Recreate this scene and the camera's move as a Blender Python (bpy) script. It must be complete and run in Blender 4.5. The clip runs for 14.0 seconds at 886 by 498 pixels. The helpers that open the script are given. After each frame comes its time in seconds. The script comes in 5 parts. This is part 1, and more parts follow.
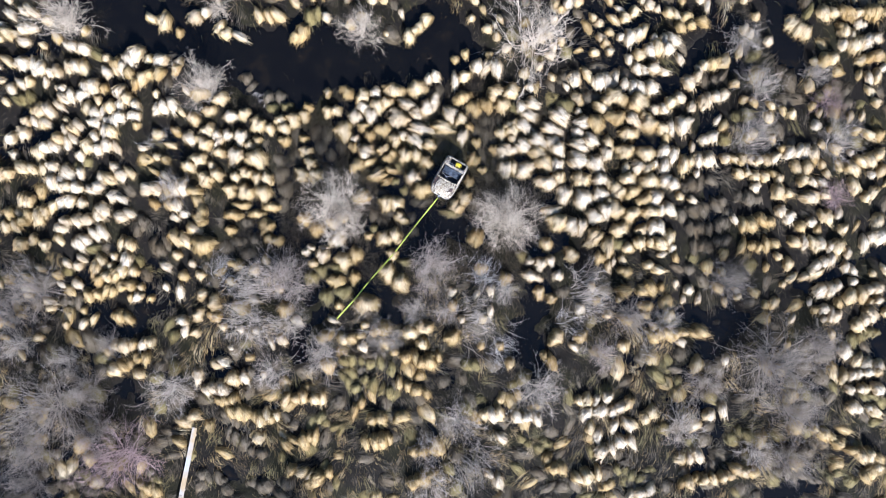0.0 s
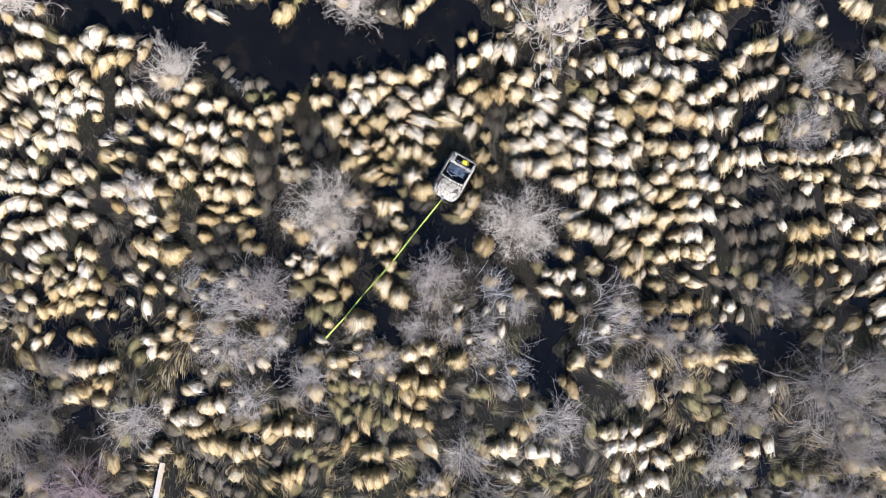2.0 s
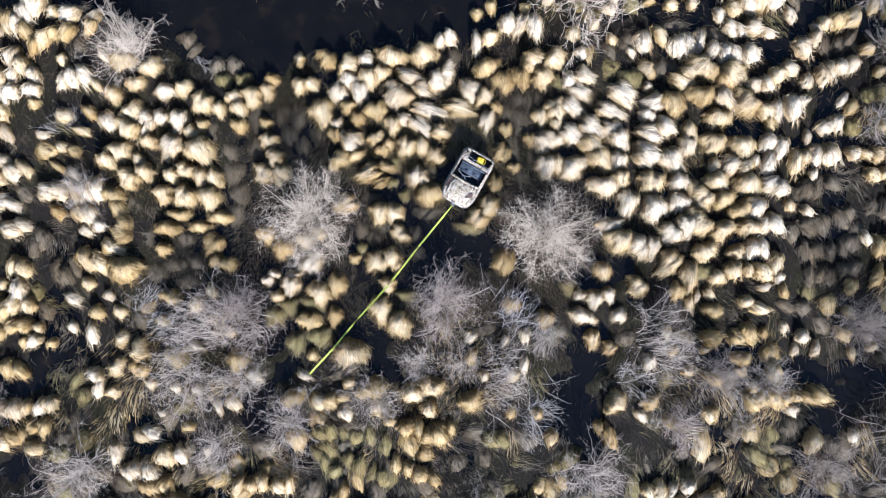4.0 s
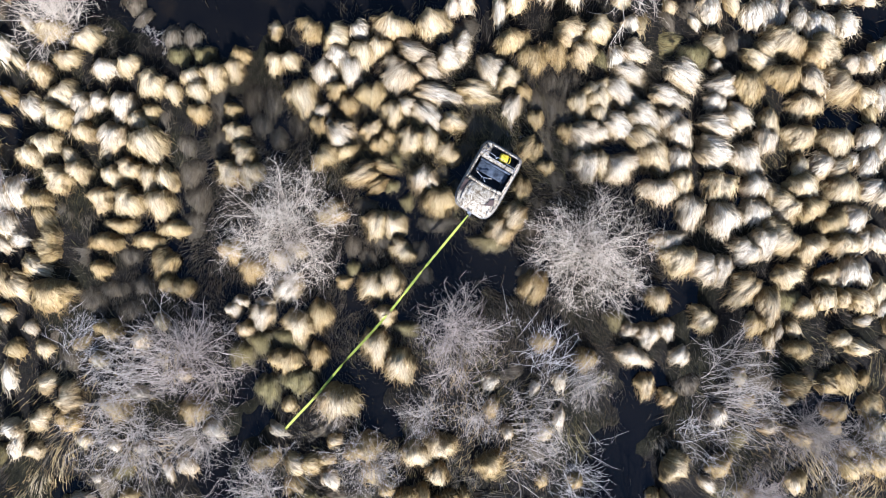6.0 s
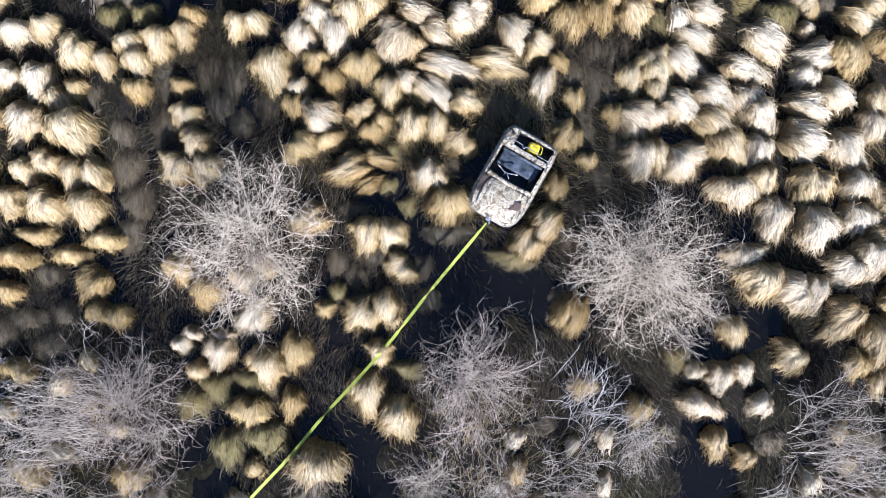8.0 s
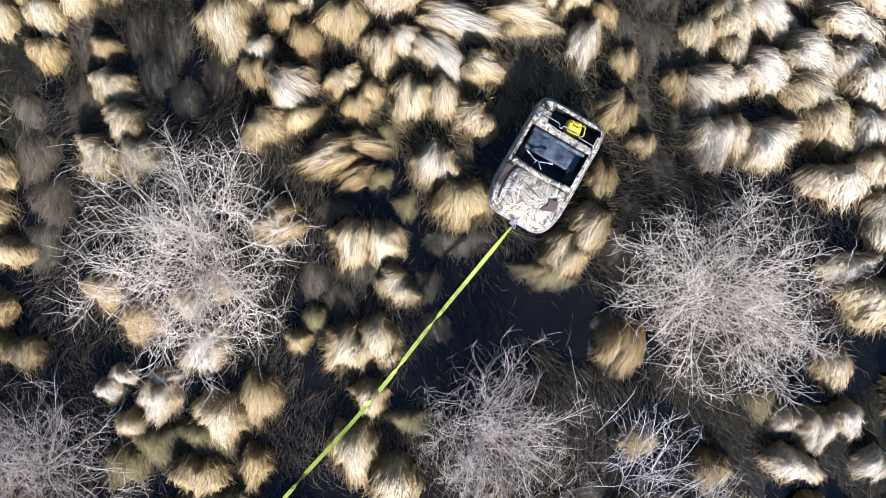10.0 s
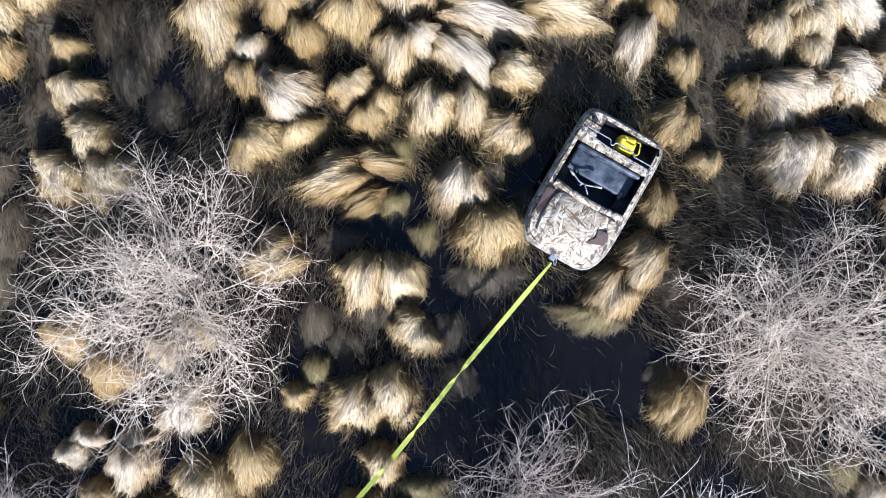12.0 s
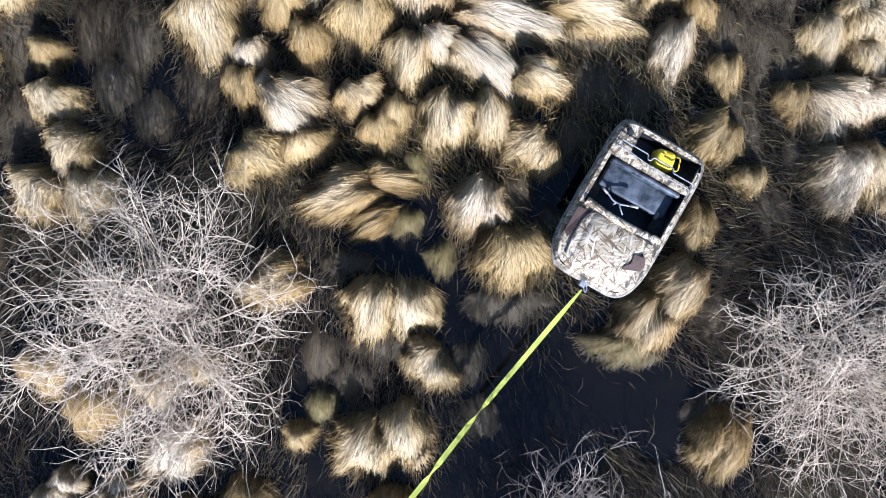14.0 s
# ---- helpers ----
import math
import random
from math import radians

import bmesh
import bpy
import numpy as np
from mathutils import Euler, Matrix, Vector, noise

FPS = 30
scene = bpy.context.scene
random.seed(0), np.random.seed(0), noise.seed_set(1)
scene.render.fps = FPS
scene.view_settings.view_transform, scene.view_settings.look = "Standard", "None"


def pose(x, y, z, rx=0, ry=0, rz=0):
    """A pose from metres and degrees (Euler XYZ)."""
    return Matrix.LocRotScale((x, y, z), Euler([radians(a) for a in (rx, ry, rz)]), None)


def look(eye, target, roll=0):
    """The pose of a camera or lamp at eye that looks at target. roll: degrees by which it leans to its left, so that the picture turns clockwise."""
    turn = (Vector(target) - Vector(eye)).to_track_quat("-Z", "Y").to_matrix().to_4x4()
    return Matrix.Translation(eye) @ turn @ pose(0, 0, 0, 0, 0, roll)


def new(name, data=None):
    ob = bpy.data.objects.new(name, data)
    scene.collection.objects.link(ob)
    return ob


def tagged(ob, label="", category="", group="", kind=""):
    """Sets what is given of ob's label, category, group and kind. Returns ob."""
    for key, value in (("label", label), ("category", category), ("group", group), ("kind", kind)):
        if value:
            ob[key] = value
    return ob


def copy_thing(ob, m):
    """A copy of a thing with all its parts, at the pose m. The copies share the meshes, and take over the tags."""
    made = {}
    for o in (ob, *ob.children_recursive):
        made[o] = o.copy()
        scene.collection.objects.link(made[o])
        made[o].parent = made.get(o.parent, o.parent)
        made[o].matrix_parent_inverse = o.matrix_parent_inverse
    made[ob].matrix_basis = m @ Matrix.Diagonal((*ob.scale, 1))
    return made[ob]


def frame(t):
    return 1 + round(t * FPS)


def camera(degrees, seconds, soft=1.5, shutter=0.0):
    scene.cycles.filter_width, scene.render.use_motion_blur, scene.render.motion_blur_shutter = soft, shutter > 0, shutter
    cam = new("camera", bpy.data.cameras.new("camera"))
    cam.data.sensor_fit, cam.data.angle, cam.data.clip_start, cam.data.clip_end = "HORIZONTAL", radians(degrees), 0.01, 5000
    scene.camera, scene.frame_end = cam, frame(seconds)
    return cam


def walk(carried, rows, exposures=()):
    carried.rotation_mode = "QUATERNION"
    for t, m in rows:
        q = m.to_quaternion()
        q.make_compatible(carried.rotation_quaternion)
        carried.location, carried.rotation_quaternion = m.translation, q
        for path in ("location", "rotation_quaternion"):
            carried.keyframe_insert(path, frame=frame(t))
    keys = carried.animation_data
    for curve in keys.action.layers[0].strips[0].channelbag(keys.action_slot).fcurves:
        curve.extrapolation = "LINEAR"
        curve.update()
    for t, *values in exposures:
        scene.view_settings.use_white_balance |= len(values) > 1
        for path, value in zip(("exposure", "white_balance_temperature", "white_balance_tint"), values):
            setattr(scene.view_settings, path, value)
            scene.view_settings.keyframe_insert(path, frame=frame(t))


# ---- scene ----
cam = camera(66.0, 14.0, soft=1.0)
# seconds, eye x, y, z, turn about x, y, z in degrees; a turn of 0, 0, 0 looks straight down
ROWS = [
    (0.0, 0.364, -2.335, 41.375, -1.078, 0.140, -0.001),
    (0.5, 0.366, -2.294, 40.214, -1.035, 0.234, 0.007),
    (1.0, 0.369, -2.227, 38.961, -0.988, 0.314, 0.025),
    (1.5, 0.371, -2.148, 37.571, -0.942, 0.388, 0.053),
    (2.0, 0.323, -2.039, 36.102, -0.893, 0.456, 0.096),
    (2.5, 0.224, -1.949, 34.564, -0.816, 0.480, 0.148),
    (3.0, 0.113, -1.872, 32.979, -0.687, 0.479, 0.210),
    (5.5, -0.597, -1.491, 24.960, 0.379, 0.418, 0.549),
    (6.0, -0.691, -1.380, 23.476, 0.543, 0.399, 0.593),
    (6.5, -0.792, -1.270, 22.081, 0.657, 0.356, 0.590),
    (7.0, -0.900, -1.161, 20.713, 0.704, 0.292, 0.611),
    (7.5, -1.016, -1.030, 19.412, 0.682, 0.205, 0.634),
    (8.0, -1.108, -0.895, 18.173, 0.582, 0.115, 0.597),
    (10.5, -1.459, -0.266, 13.125, -0.173, -0.176, 0.260),
    (11.0, -1.565, -0.066, 12.604, -0.207, -0.217, 0.260),
    (11.5, -1.701, 0.084, 12.107, -0.160, -0.248, 0.287),
    (12.0, -1.841, 0.203, 11.683, -0.060, -0.279, 0.347),
    (12.5, -1.959, 0.291, 11.322, 0.058, -0.315, 0.375),
    (13.0, -2.052, 0.371, 11.025, 0.164, -0.383, 0.356),
    (13.5, -2.122, 0.444, 10.800, 0.242, -0.482, 0.367),
    (14.0, -2.165, 0.508, 10.622, 0.318, -0.580, 0.408),
]
EXPOSURE, KELVIN, TINT = 1.88, 5000, 14
walk(cam, [(t, pose(x, y, z, rx, ry, rz)) for t, x, y, z, rx, ry, rz in ROWS], [(0.0, EXPOSURE, KELVIN, TINT), (14.0, EXPOSURE, KELVIN, TINT)])

# ---- light: low winter sun over a marsh, clear sky ----
SUN_ELEVATION, SUN_AZIMUTH = 29.0, -73.0  # azimuth: degrees from +x towards +y of where the sun stands
sun_way = Vector((math.cos(radians(SUN_AZIMUTH)) * math.cos(radians(SUN_ELEVATION)),
                  math.sin(radians(SUN_AZIMUTH)) * math.cos(radians(SUN_ELEVATION)), math.sin(radians(SUN_ELEVATION))))
sun = new("sun", bpy.data.lights.new("sun", "SUN"))
sun.data.energy, sun.data.angle, sun.data.color = 4.5, radians(0.5), (1.0, 0.95, 0.88)
sun.matrix_world = look(sun_way * 80, (0, 0, 0))
world = bpy.data.worlds.new("sky")
scene.world = world
world.use_nodes = True
sky = world.node_tree.nodes.new("ShaderNodeTexSky")
sky.sky_type, sky.sun_disc = "NISHITA", False
sky.sun_elevation, sky.sun_rotation = radians(SUN_ELEVATION), radians(90 - SUN_AZIMUTH)
world.node_tree.links.new(sky.outputs[0], world.node_tree.nodes["Background"].inputs[0])
world.node_tree.nodes["Background"].inputs[1].default_value = 0.056


# ---- materials ----
class Nodes:
    """Short hand for a node material."""

    def __init__(self, name):
        self.mat = bpy.data.materials.new(name)
        self.mat.use_nodes = True
        self.tree = self.mat.node_tree
        self.shader = self.tree.nodes["Principled BSDF"]
        self.out = self.tree.nodes["Material Output"]

    def put(self, sock, value):
        if hasattr(value, "is_linked"):
            self.tree.links.new(value, sock)
        else:
            sock.default_value = value

    def node(self, kind, **values):
        n = self.tree.nodes.new(kind)
        for key, value in values.items():
            self.put(n.inputs[key.replace("_", " ")], value)
        return n

    def coords(self, which="Object"):
        return self.node("ShaderNodeTexCoord").outputs[which]

    def place(self):
        return self.node("ShaderNodeNewGeometry").outputs["Position"]

    def island(self):
        return self.node("ShaderNodeNewGeometry").outputs["Random Per Island"]

    def noise(self, vector, scale, detail=4.0, rough=0.55):
        return self.node("ShaderNodeTexNoise", Vector=vector, Scale=scale, Detail=detail, Roughness=rough).outputs["Fac"]

    def stretch(self, vector, scale, turn=(0, 0, 0)):
        if any(turn):
            vector = self.node("ShaderNodeMapping", Vector=vector, Rotation=[radians(a) for a in turn]).outputs[0]
        return self.node("ShaderNodeMapping", Vector=vector, Scale=scale).outputs[0]

    def ramp(self, fac, stops):
        n = self.node("ShaderNodeValToRGB", Fac=fac)
        while len(n.color_ramp.elements) < len(stops):
            n.color_ramp.elements.new(0.5)
        for el, (at, colour) in zip(n.color_ramp.elements, stops):
            el.position = at
            el.color = (*colour, 1) if len(colour) == 3 else colour
        return n.outputs["Color"]

    def step(self, fac, low, high):
        return self.node("ShaderNodeMapRange", Value=fac, From_Min=low, From_Max=high).outputs[0]

    def maths(self, op, a, b):
        n = self.tree.nodes.new("ShaderNodeMath")
        n.operation = op
        self.put(n.inputs[0], a)
        self.put(n.inputs[1], b)
        return n.outputs[0]

    def mix(self, fac, a, b, blend="MIX"):
        n = self.tree.nodes.new("ShaderNodeMix")
        n.data_type, n.blend_type = "RGBA", blend
        self.put(n.inputs[0], fac)
        self.put(n.inputs[6], a if hasattr(a, "is_linked") else (*a, 1))
        self.put(n.inputs[7], b if hasattr(b, "is_linked") else (*b, 1))
        return n.outputs[2]

    def bump(self, height, strength=0.4, distance=0.02):
        return self.node("ShaderNodeBump", Height=height, Strength=strength, Distance=distance).outputs[0]

    def done(self, colour, rough=0.8, metal=0.0, normal=None, specular=0.3):
        self.put(self.shader.inputs["Base Color"], colour if hasattr(colour, "is_linked") else (*colour, 1))
        self.put(self.shader.inputs["Roughness"], rough)
        self.put(self.shader.inputs["Metallic"], metal)
        self.put(self.shader.inputs["Specular IOR Level"], specular)
        if normal is not None:
            self.put(self.shader.inputs["Normal"], normal)
        return self.mat

    def thin(self, colour, share=0.3):
        """Lets part of the light through, as dry leaves do."""
        lit = self.node("ShaderNodeBsdfTranslucent", Color=colour).outputs[0]
        both = self.node("ShaderNodeMixShader", Fac=share)
        self.tree.links.new(self.shader.outputs[0], both.inputs[1])
        self.tree.links.new(lit, both.inputs[2])
        self.tree.links.new(both.outputs[0], self.out.inputs["Surface"])
        return self.mat


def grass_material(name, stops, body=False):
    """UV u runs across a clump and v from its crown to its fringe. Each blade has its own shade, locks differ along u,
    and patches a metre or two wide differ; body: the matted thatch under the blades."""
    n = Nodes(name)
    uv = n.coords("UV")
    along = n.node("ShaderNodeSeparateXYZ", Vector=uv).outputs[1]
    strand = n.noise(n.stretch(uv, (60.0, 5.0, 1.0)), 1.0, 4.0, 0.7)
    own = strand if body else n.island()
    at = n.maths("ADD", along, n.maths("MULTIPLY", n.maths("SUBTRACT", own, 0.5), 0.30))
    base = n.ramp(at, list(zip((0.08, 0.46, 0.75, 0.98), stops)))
    patch = n.noise(n.place(), 0.55, 3.0)
    dull = n.mix(n.step(patch, 0.44, 0.70), base, n.mix(1.0, base, (0.76, 0.68, 0.54), "MULTIPLY"))
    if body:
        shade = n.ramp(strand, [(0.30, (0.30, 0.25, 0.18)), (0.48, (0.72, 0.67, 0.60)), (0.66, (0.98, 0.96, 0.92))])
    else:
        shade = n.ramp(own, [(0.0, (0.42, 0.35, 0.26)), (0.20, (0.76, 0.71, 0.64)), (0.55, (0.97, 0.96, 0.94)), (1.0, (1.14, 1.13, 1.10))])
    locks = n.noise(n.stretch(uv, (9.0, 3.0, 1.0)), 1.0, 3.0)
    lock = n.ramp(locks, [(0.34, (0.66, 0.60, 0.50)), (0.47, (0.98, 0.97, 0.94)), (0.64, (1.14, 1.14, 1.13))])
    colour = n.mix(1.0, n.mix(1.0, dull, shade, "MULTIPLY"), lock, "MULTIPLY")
    if body:
        return n.done(colour, rough=0.8, specular=0.15, normal=n.bump(strand, 0.9, 0.03))
    n.done(colour, rough=0.62, specular=0.3)
    return n.thin(colour, 0.25)


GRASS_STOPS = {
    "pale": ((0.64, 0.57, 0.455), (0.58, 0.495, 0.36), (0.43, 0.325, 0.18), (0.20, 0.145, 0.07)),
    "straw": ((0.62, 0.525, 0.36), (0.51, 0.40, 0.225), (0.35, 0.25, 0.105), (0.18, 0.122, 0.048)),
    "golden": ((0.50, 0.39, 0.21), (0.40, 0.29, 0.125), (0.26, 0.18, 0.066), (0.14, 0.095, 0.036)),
    # brown is kept dark partly to stand in for grass lying in shade
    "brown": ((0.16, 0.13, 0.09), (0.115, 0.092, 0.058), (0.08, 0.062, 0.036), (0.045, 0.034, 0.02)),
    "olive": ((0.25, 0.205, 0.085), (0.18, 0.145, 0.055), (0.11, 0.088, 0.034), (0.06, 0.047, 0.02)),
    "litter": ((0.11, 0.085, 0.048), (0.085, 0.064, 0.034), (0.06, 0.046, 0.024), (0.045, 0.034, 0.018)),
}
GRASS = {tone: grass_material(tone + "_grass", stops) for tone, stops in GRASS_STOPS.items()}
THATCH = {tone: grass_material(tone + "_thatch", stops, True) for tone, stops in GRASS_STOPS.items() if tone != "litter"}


def ground_material():
    """Wet peat matted with dead grass."""
    n = Nodes("wet_peat")
    p = n.place()
    wide = n.noise(p, 0.35, 5.0)
    bent = n.stretch(p, (26.0, 5.0, 10.0), (0, 0, 12))
    fine = n.maths("MULTIPLY", n.maths("ADD", n.noise(bent, 1.0, 6.0, 0.65), n.noise(p, 9.0, 8.0, 0.7)), 0.5)
    mud = n.ramp(fine, [(0.38, (0.005, 0.004, 0.003)), (0.52, (0.011, 0.008, 0.005)), (0.68, (0.034, 0.025, 0.014))])
    moss = n.ramp(fine, [(0.38, (0.007, 0.006, 0.003)), (0.52, (0.016, 0.013, 0.005)), (0.68, (0.046, 0.037, 0.014))])
    colour = n.mix(n.step(wide, 0.48, 0.6), mud, moss)
    return n.done(colour, rough=0.85, normal=n.bump(fine, 1.0, 0.12), specular=0.12)


def water_material():
    n = Nodes("bog_water")
    p = n.place()
    colour = n.ramp(n.noise(p, 0.8, 4.0), [(0.35, (0.003, 0.0026, 0.0024)), (0.58, (0.004, 0.0034, 0.0028)), (0.75, (0.010, 0.007, 0.004))])
    return n.done(colour, rough=0.06, normal=n.bump(n.noise(p, 5.0, 2.0), 0.03, 0.02), specular=0.22)


def bark_material(name, dark, light):
    n = Nodes(name)
    own = n.island()
    p = n.place()
    colour = n.mix(own, n.mix(n.noise(p, 9.0), dark, light), light)
    colour = n.mix(n.step(n.noise(p, 40.0), 0.55, 0.75), colour, n.mix(1.0, colour, (0.6, 0.57, 0.52), "MULTIPLY"))
    return n.done(colour, rough=0.7, specular=0.25, normal=n.bump(n.noise(p, 120.0), 0.3, 0.004))


BARK = {
    "pale": bark_material("pale_willow_bark", (0.25, 0.182, 0.118), (0.58, 0.47, 0.34)),
    "grey": bark_material("grey_willow_bark", (0.21, 0.16, 0.115), (0.46, 0.38, 0.295)),
    "pink": bark_material("pinkish_willow_bark", (0.19, 0.137, 0.10), (0.41, 0.328, 0.255)),
    "red": bark_material("reddish_dogwood_bark", (0.20, 0.115, 0.10), (0.36, 0.25, 0.215)),
    "dead": bark_material("weathered_dead_wood", (0.23, 0.19, 0.15), (0.48, 0.415, 0.345)),
    "thicket": bark_material("dull_thicket_bark", (0.135, 0.103, 0.075), (0.31, 0.25, 0.193)),
}
BARK["whips"], BARK["fan"], BARK["bleached"] = BARK["dead"], BARK["grey"], BARK["pale"]


def camo_material(name, smeared):
    """Moulded plastic printed with dry reeds; smeared: dragged over with black peat along the edges."""
    n = Nodes(name)
    p = n.coords("Object")
    colour = n.ramp(n.noise(p, 6.0, 3.0), [(0.35, (0.215, 0.165, 0.10)), (0.65, (0.36, 0.29, 0.195))])
    for k, (turn, size, dark, low) in enumerate(((25, 9, (0.13, 0.088, 0.045), 0.57), (-40, 10, (0.075, 0.05, 0.03), 0.61), (52, 8, (0.45, 0.38, 0.275), 0.57),
                                                 (70, 9, (0.40, 0.33, 0.235), 0.59), (-75, 8, (0.11, 0.075, 0.04), 0.59), (-15, 8, (0.46, 0.39, 0.29), 0.60), (5, 12, (0.06, 0.047, 0.034), 0.65))):
        streak = n.noise(n.stretch(p, (size * 0.24, size * 2.1, 1.0), (0, 0, turn)), 1.0 + 0.13 * k, 2.0, 0.5)
        colour = n.mix(n.step(streak, low, low + 0.03), colour, dark)
    dirt = n.noise(p, 3.0, 8.0, 0.7)
    colour = n.mix(n.step(dirt, 0.58, 0.74), colour, (0.14, 0.108, 0.08))
    if smeared:
        smear = n.noise(n.stretch(p, (3.0, 7.0, 3.0)), 1.6, 6.0, 0.7)
        colour = n.mix(n.step(smear, 0.50, 0.60), colour, (0.045, 0.037, 0.028))
    return n.done(colour, rough=n.step(dirt, -0.5, 1.1), specular=0.25)


def worn(name, dark, light, rough=0.6, metal=0.0, scale=14.0, specular=0.4):
    n = Nodes(name)
    p = n.coords("Object")
    a = n.noise(p, scale, 7.0, 0.65)
    return n.done(n.mix(n.step(a, 0.35, 0.7), dark, light), rough=n.step(a, 0.9 - rough, 2.0 - rough) if rough < 0.5 else rough, metal=metal,
                  normal=n.bump(n.noise(p, scale * 9), 0.25, 0.004), specular=specular)


CAMO = camo_material("reed_camouflage_plastic", False)
SMEARED = camo_material("peat_smeared_camouflage", True)
BLACK = worn("black_plastic", (0.008, 0.008, 0.009), (0.022, 0.022, 0.024), 0.55)
RUBBER = worn("muddy_rubber", (0.012, 0.012, 0.012), (0.07, 0.055, 0.04), 0.85, scale=8.0)
VINYL = worn("wet_dusty_vinyl", (0.006, 0.008, 0.012), (0.085, 0.095, 0.11), 0.5, scale=6.0)
STEEL = worn("dull_steel_tube", (0.13, 0.13, 0.14), (0.34, 0.34, 0.35), 0.5, metal=0.6)
BROWN = worn("brown_plastic_pad", (0.05, 0.028, 0.019), (0.08, 0.048, 0.034), 0.7)
YELLOW = worn("yellow_plastic", (0.50, 0.36, 0.012), (0.60, 0.46, 0.035), 0.40)
RIM = worn("scuffed_pale_trim", (0.045, 0.038, 0.030), (0.30, 0.255, 0.20), 0.6, scale=9.0)
GROUND, WATER = ground_material(), water_material()


def strap_material():
    n = Nodes("yellow_green_webbing")
    p = n.coords("UV")
    weave = n.noise(n.stretch(p, (160.0, 8.0, 1.0)), 1.0, 2.0)
    stripe = n.step(n.maths("ABSOLUTE", n.maths("SUBTRACT", n.node("ShaderNodeSeparateXYZ", Vector=p).outputs[0], 0.5), 0.0), 0.36, 0.4)
    colour = n.mix(n.step(n.noise(p, 30.0, 5.0), 0.45, 0.75), (0.29, 0.30, 0.035), (0.15, 0.16, 0.02))
    colour = n.mix(stripe, colour, (0.30, 0.34, 0.04))
    return n.done(colour, rough=0.75, normal=n.bump(weave, 0.4, 0.004))


def plank_material():
    n = Nodes("weathered_plank")
    p = n.coords("Object")
    grain = n.noise(n.stretch(p, (1.2, 22.0, 8.0)), 3.0, 6.0)
    wide = n.noise(p, 0.7, 3.0)
    colour = n.mix(n.step(grain, 0.3, 0.7), (0.27, 0.18, 0.085), (0.40, 0.29, 0.16))
    colour = n.mix(n.step(wide, 0.42, 0.62), colour, n.mix(grain, (0.26, 0.24, 0.21), (0.42, 0.395, 0.36)))
    return n.done(colour, rough=0.8, normal=n.bump(grain, 0.3, 0.004))


STRAP, PLANK = strap_material(), plank_material()


# ---- mesh helpers ----
def fast_mesh(name, verts, tris, along=None, mats=(), mat_index=None):
    me = bpy.data.meshes.new(name)
    verts, tris = np.asarray(verts, np.float32), np.asarray(tris, np.int32)
    me.vertices.add(len(verts))
    me.vertices.foreach_set("co", verts.ravel())
    me.loops.add(tris.size)
    me.loops.foreach_set("vertex_index", tris.ravel())
    me.polygons.add(len(tris))
    me.polygons.foreach_set("loop_start", np.arange(0, tris.size, 3, dtype=np.int32))
    if along is not None:
        uv = np.asarray(along, np.float32)[tris.ravel()]
        me.uv_layers.new(name="along").data.foreach_set("uv", uv.ravel())
    for m in mats:
        me.materials.append(m)
    if mat_index is not None:
        me.polygons.foreach_set("material_index", np.asarray(mat_index, np.int32))
    me.update(calc_edges=True)
    return me


def thing(name, at=None):
    ob = new(name)
    ob.empty_display_size = 0.2
    if at is not None:
        ob.matrix_basis = at
    return ob


def part(name, data, material, parent, label="", smooth=False):
    """One mesh object under a thing or a part, from a bmesh or a mesh."""
    if isinstance(data, bmesh.types.BMesh):
        me = bpy.data.meshes.new(name)
        bmesh.ops.recalc_face_normals(data, faces=data.faces)
        data.to_mesh(me)
        data.free()
    else:
        me = data
    if material is not None and not me.materials:
        me.materials.append(material)
    if smooth:
        me.shade_smooth()
    ob = new(name, me)
    ob.parent = parent
    return tagged(ob, label)


def box(bm, x0, x1, y0, y1, z0, z1, bevel=0.01, segments=2):
    r = bmesh.ops.create_cube(bm, size=1.0)
    bmesh.ops.scale(bm, vec=(x1 - x0, y1 - y0, z1 - z0), verts=r["verts"])
    bmesh.ops.translate(bm, vec=((x0 + x1) / 2, (y0 + y1) / 2, (z0 + z1) / 2), verts=r["verts"])
    if bevel:
        edges = list({e for v in r["verts"] for e in v.link_edges})
        bmesh.ops.bevel(bm, geom=edges, offset=bevel, segments=segments, affect="EDGES", profile=0.5)
    return bm


def tube(bm, pts, radius, sides=8, closed=False):
    """A round bar along points."""
    pts = [Vector(p) for p in pts]
    rings = []
    up = Vector((0, 0, 1))
    for i, p in enumerate(pts):
        a, b = pts[max(i - 1, 0)], pts[min(i + 1, len(pts) - 1)]
        d = (b - a).normalized()
        s = d.cross(up if abs(d.z) < 0.95 else Vector((1, 0, 0))).normalized()
        n = s.cross(d)
        rings.append([bm.verts.new(p + radius * (math.cos(k * math.tau / sides) * s + math.sin(k * math.tau / sides) * n)) for k in range(sides)])
    for a, b in zip(rings, rings[1:]):
        for k in range(sides):
            bm.faces.new((a[k], a[(k + 1) % sides], b[(k + 1) % sides], b[k]))
    bm.faces.new(rings[0])
    bm.faces.new(rings[-1][::-1])
    return bm


def rounded(pts, radius, steps=5):
    """A polyline with its inner corners rounded."""
    pts = [Vector(p) for p in pts]
    out = [pts[0]]
    for a, b, c in zip(pts, pts[1:], pts[2:]):
        r = min(radius, (a - b).length / 2.1, (c - b).length / 2.1)
        p, q = b + (a - b).normalized() * r, b + (c - b).normalized() * r
        out += [p.lerp(b, t).lerp(b.lerp(q, t), t) for t in [k / steps for k in range(steps + 1)]]
    return out + [pts[-1]]


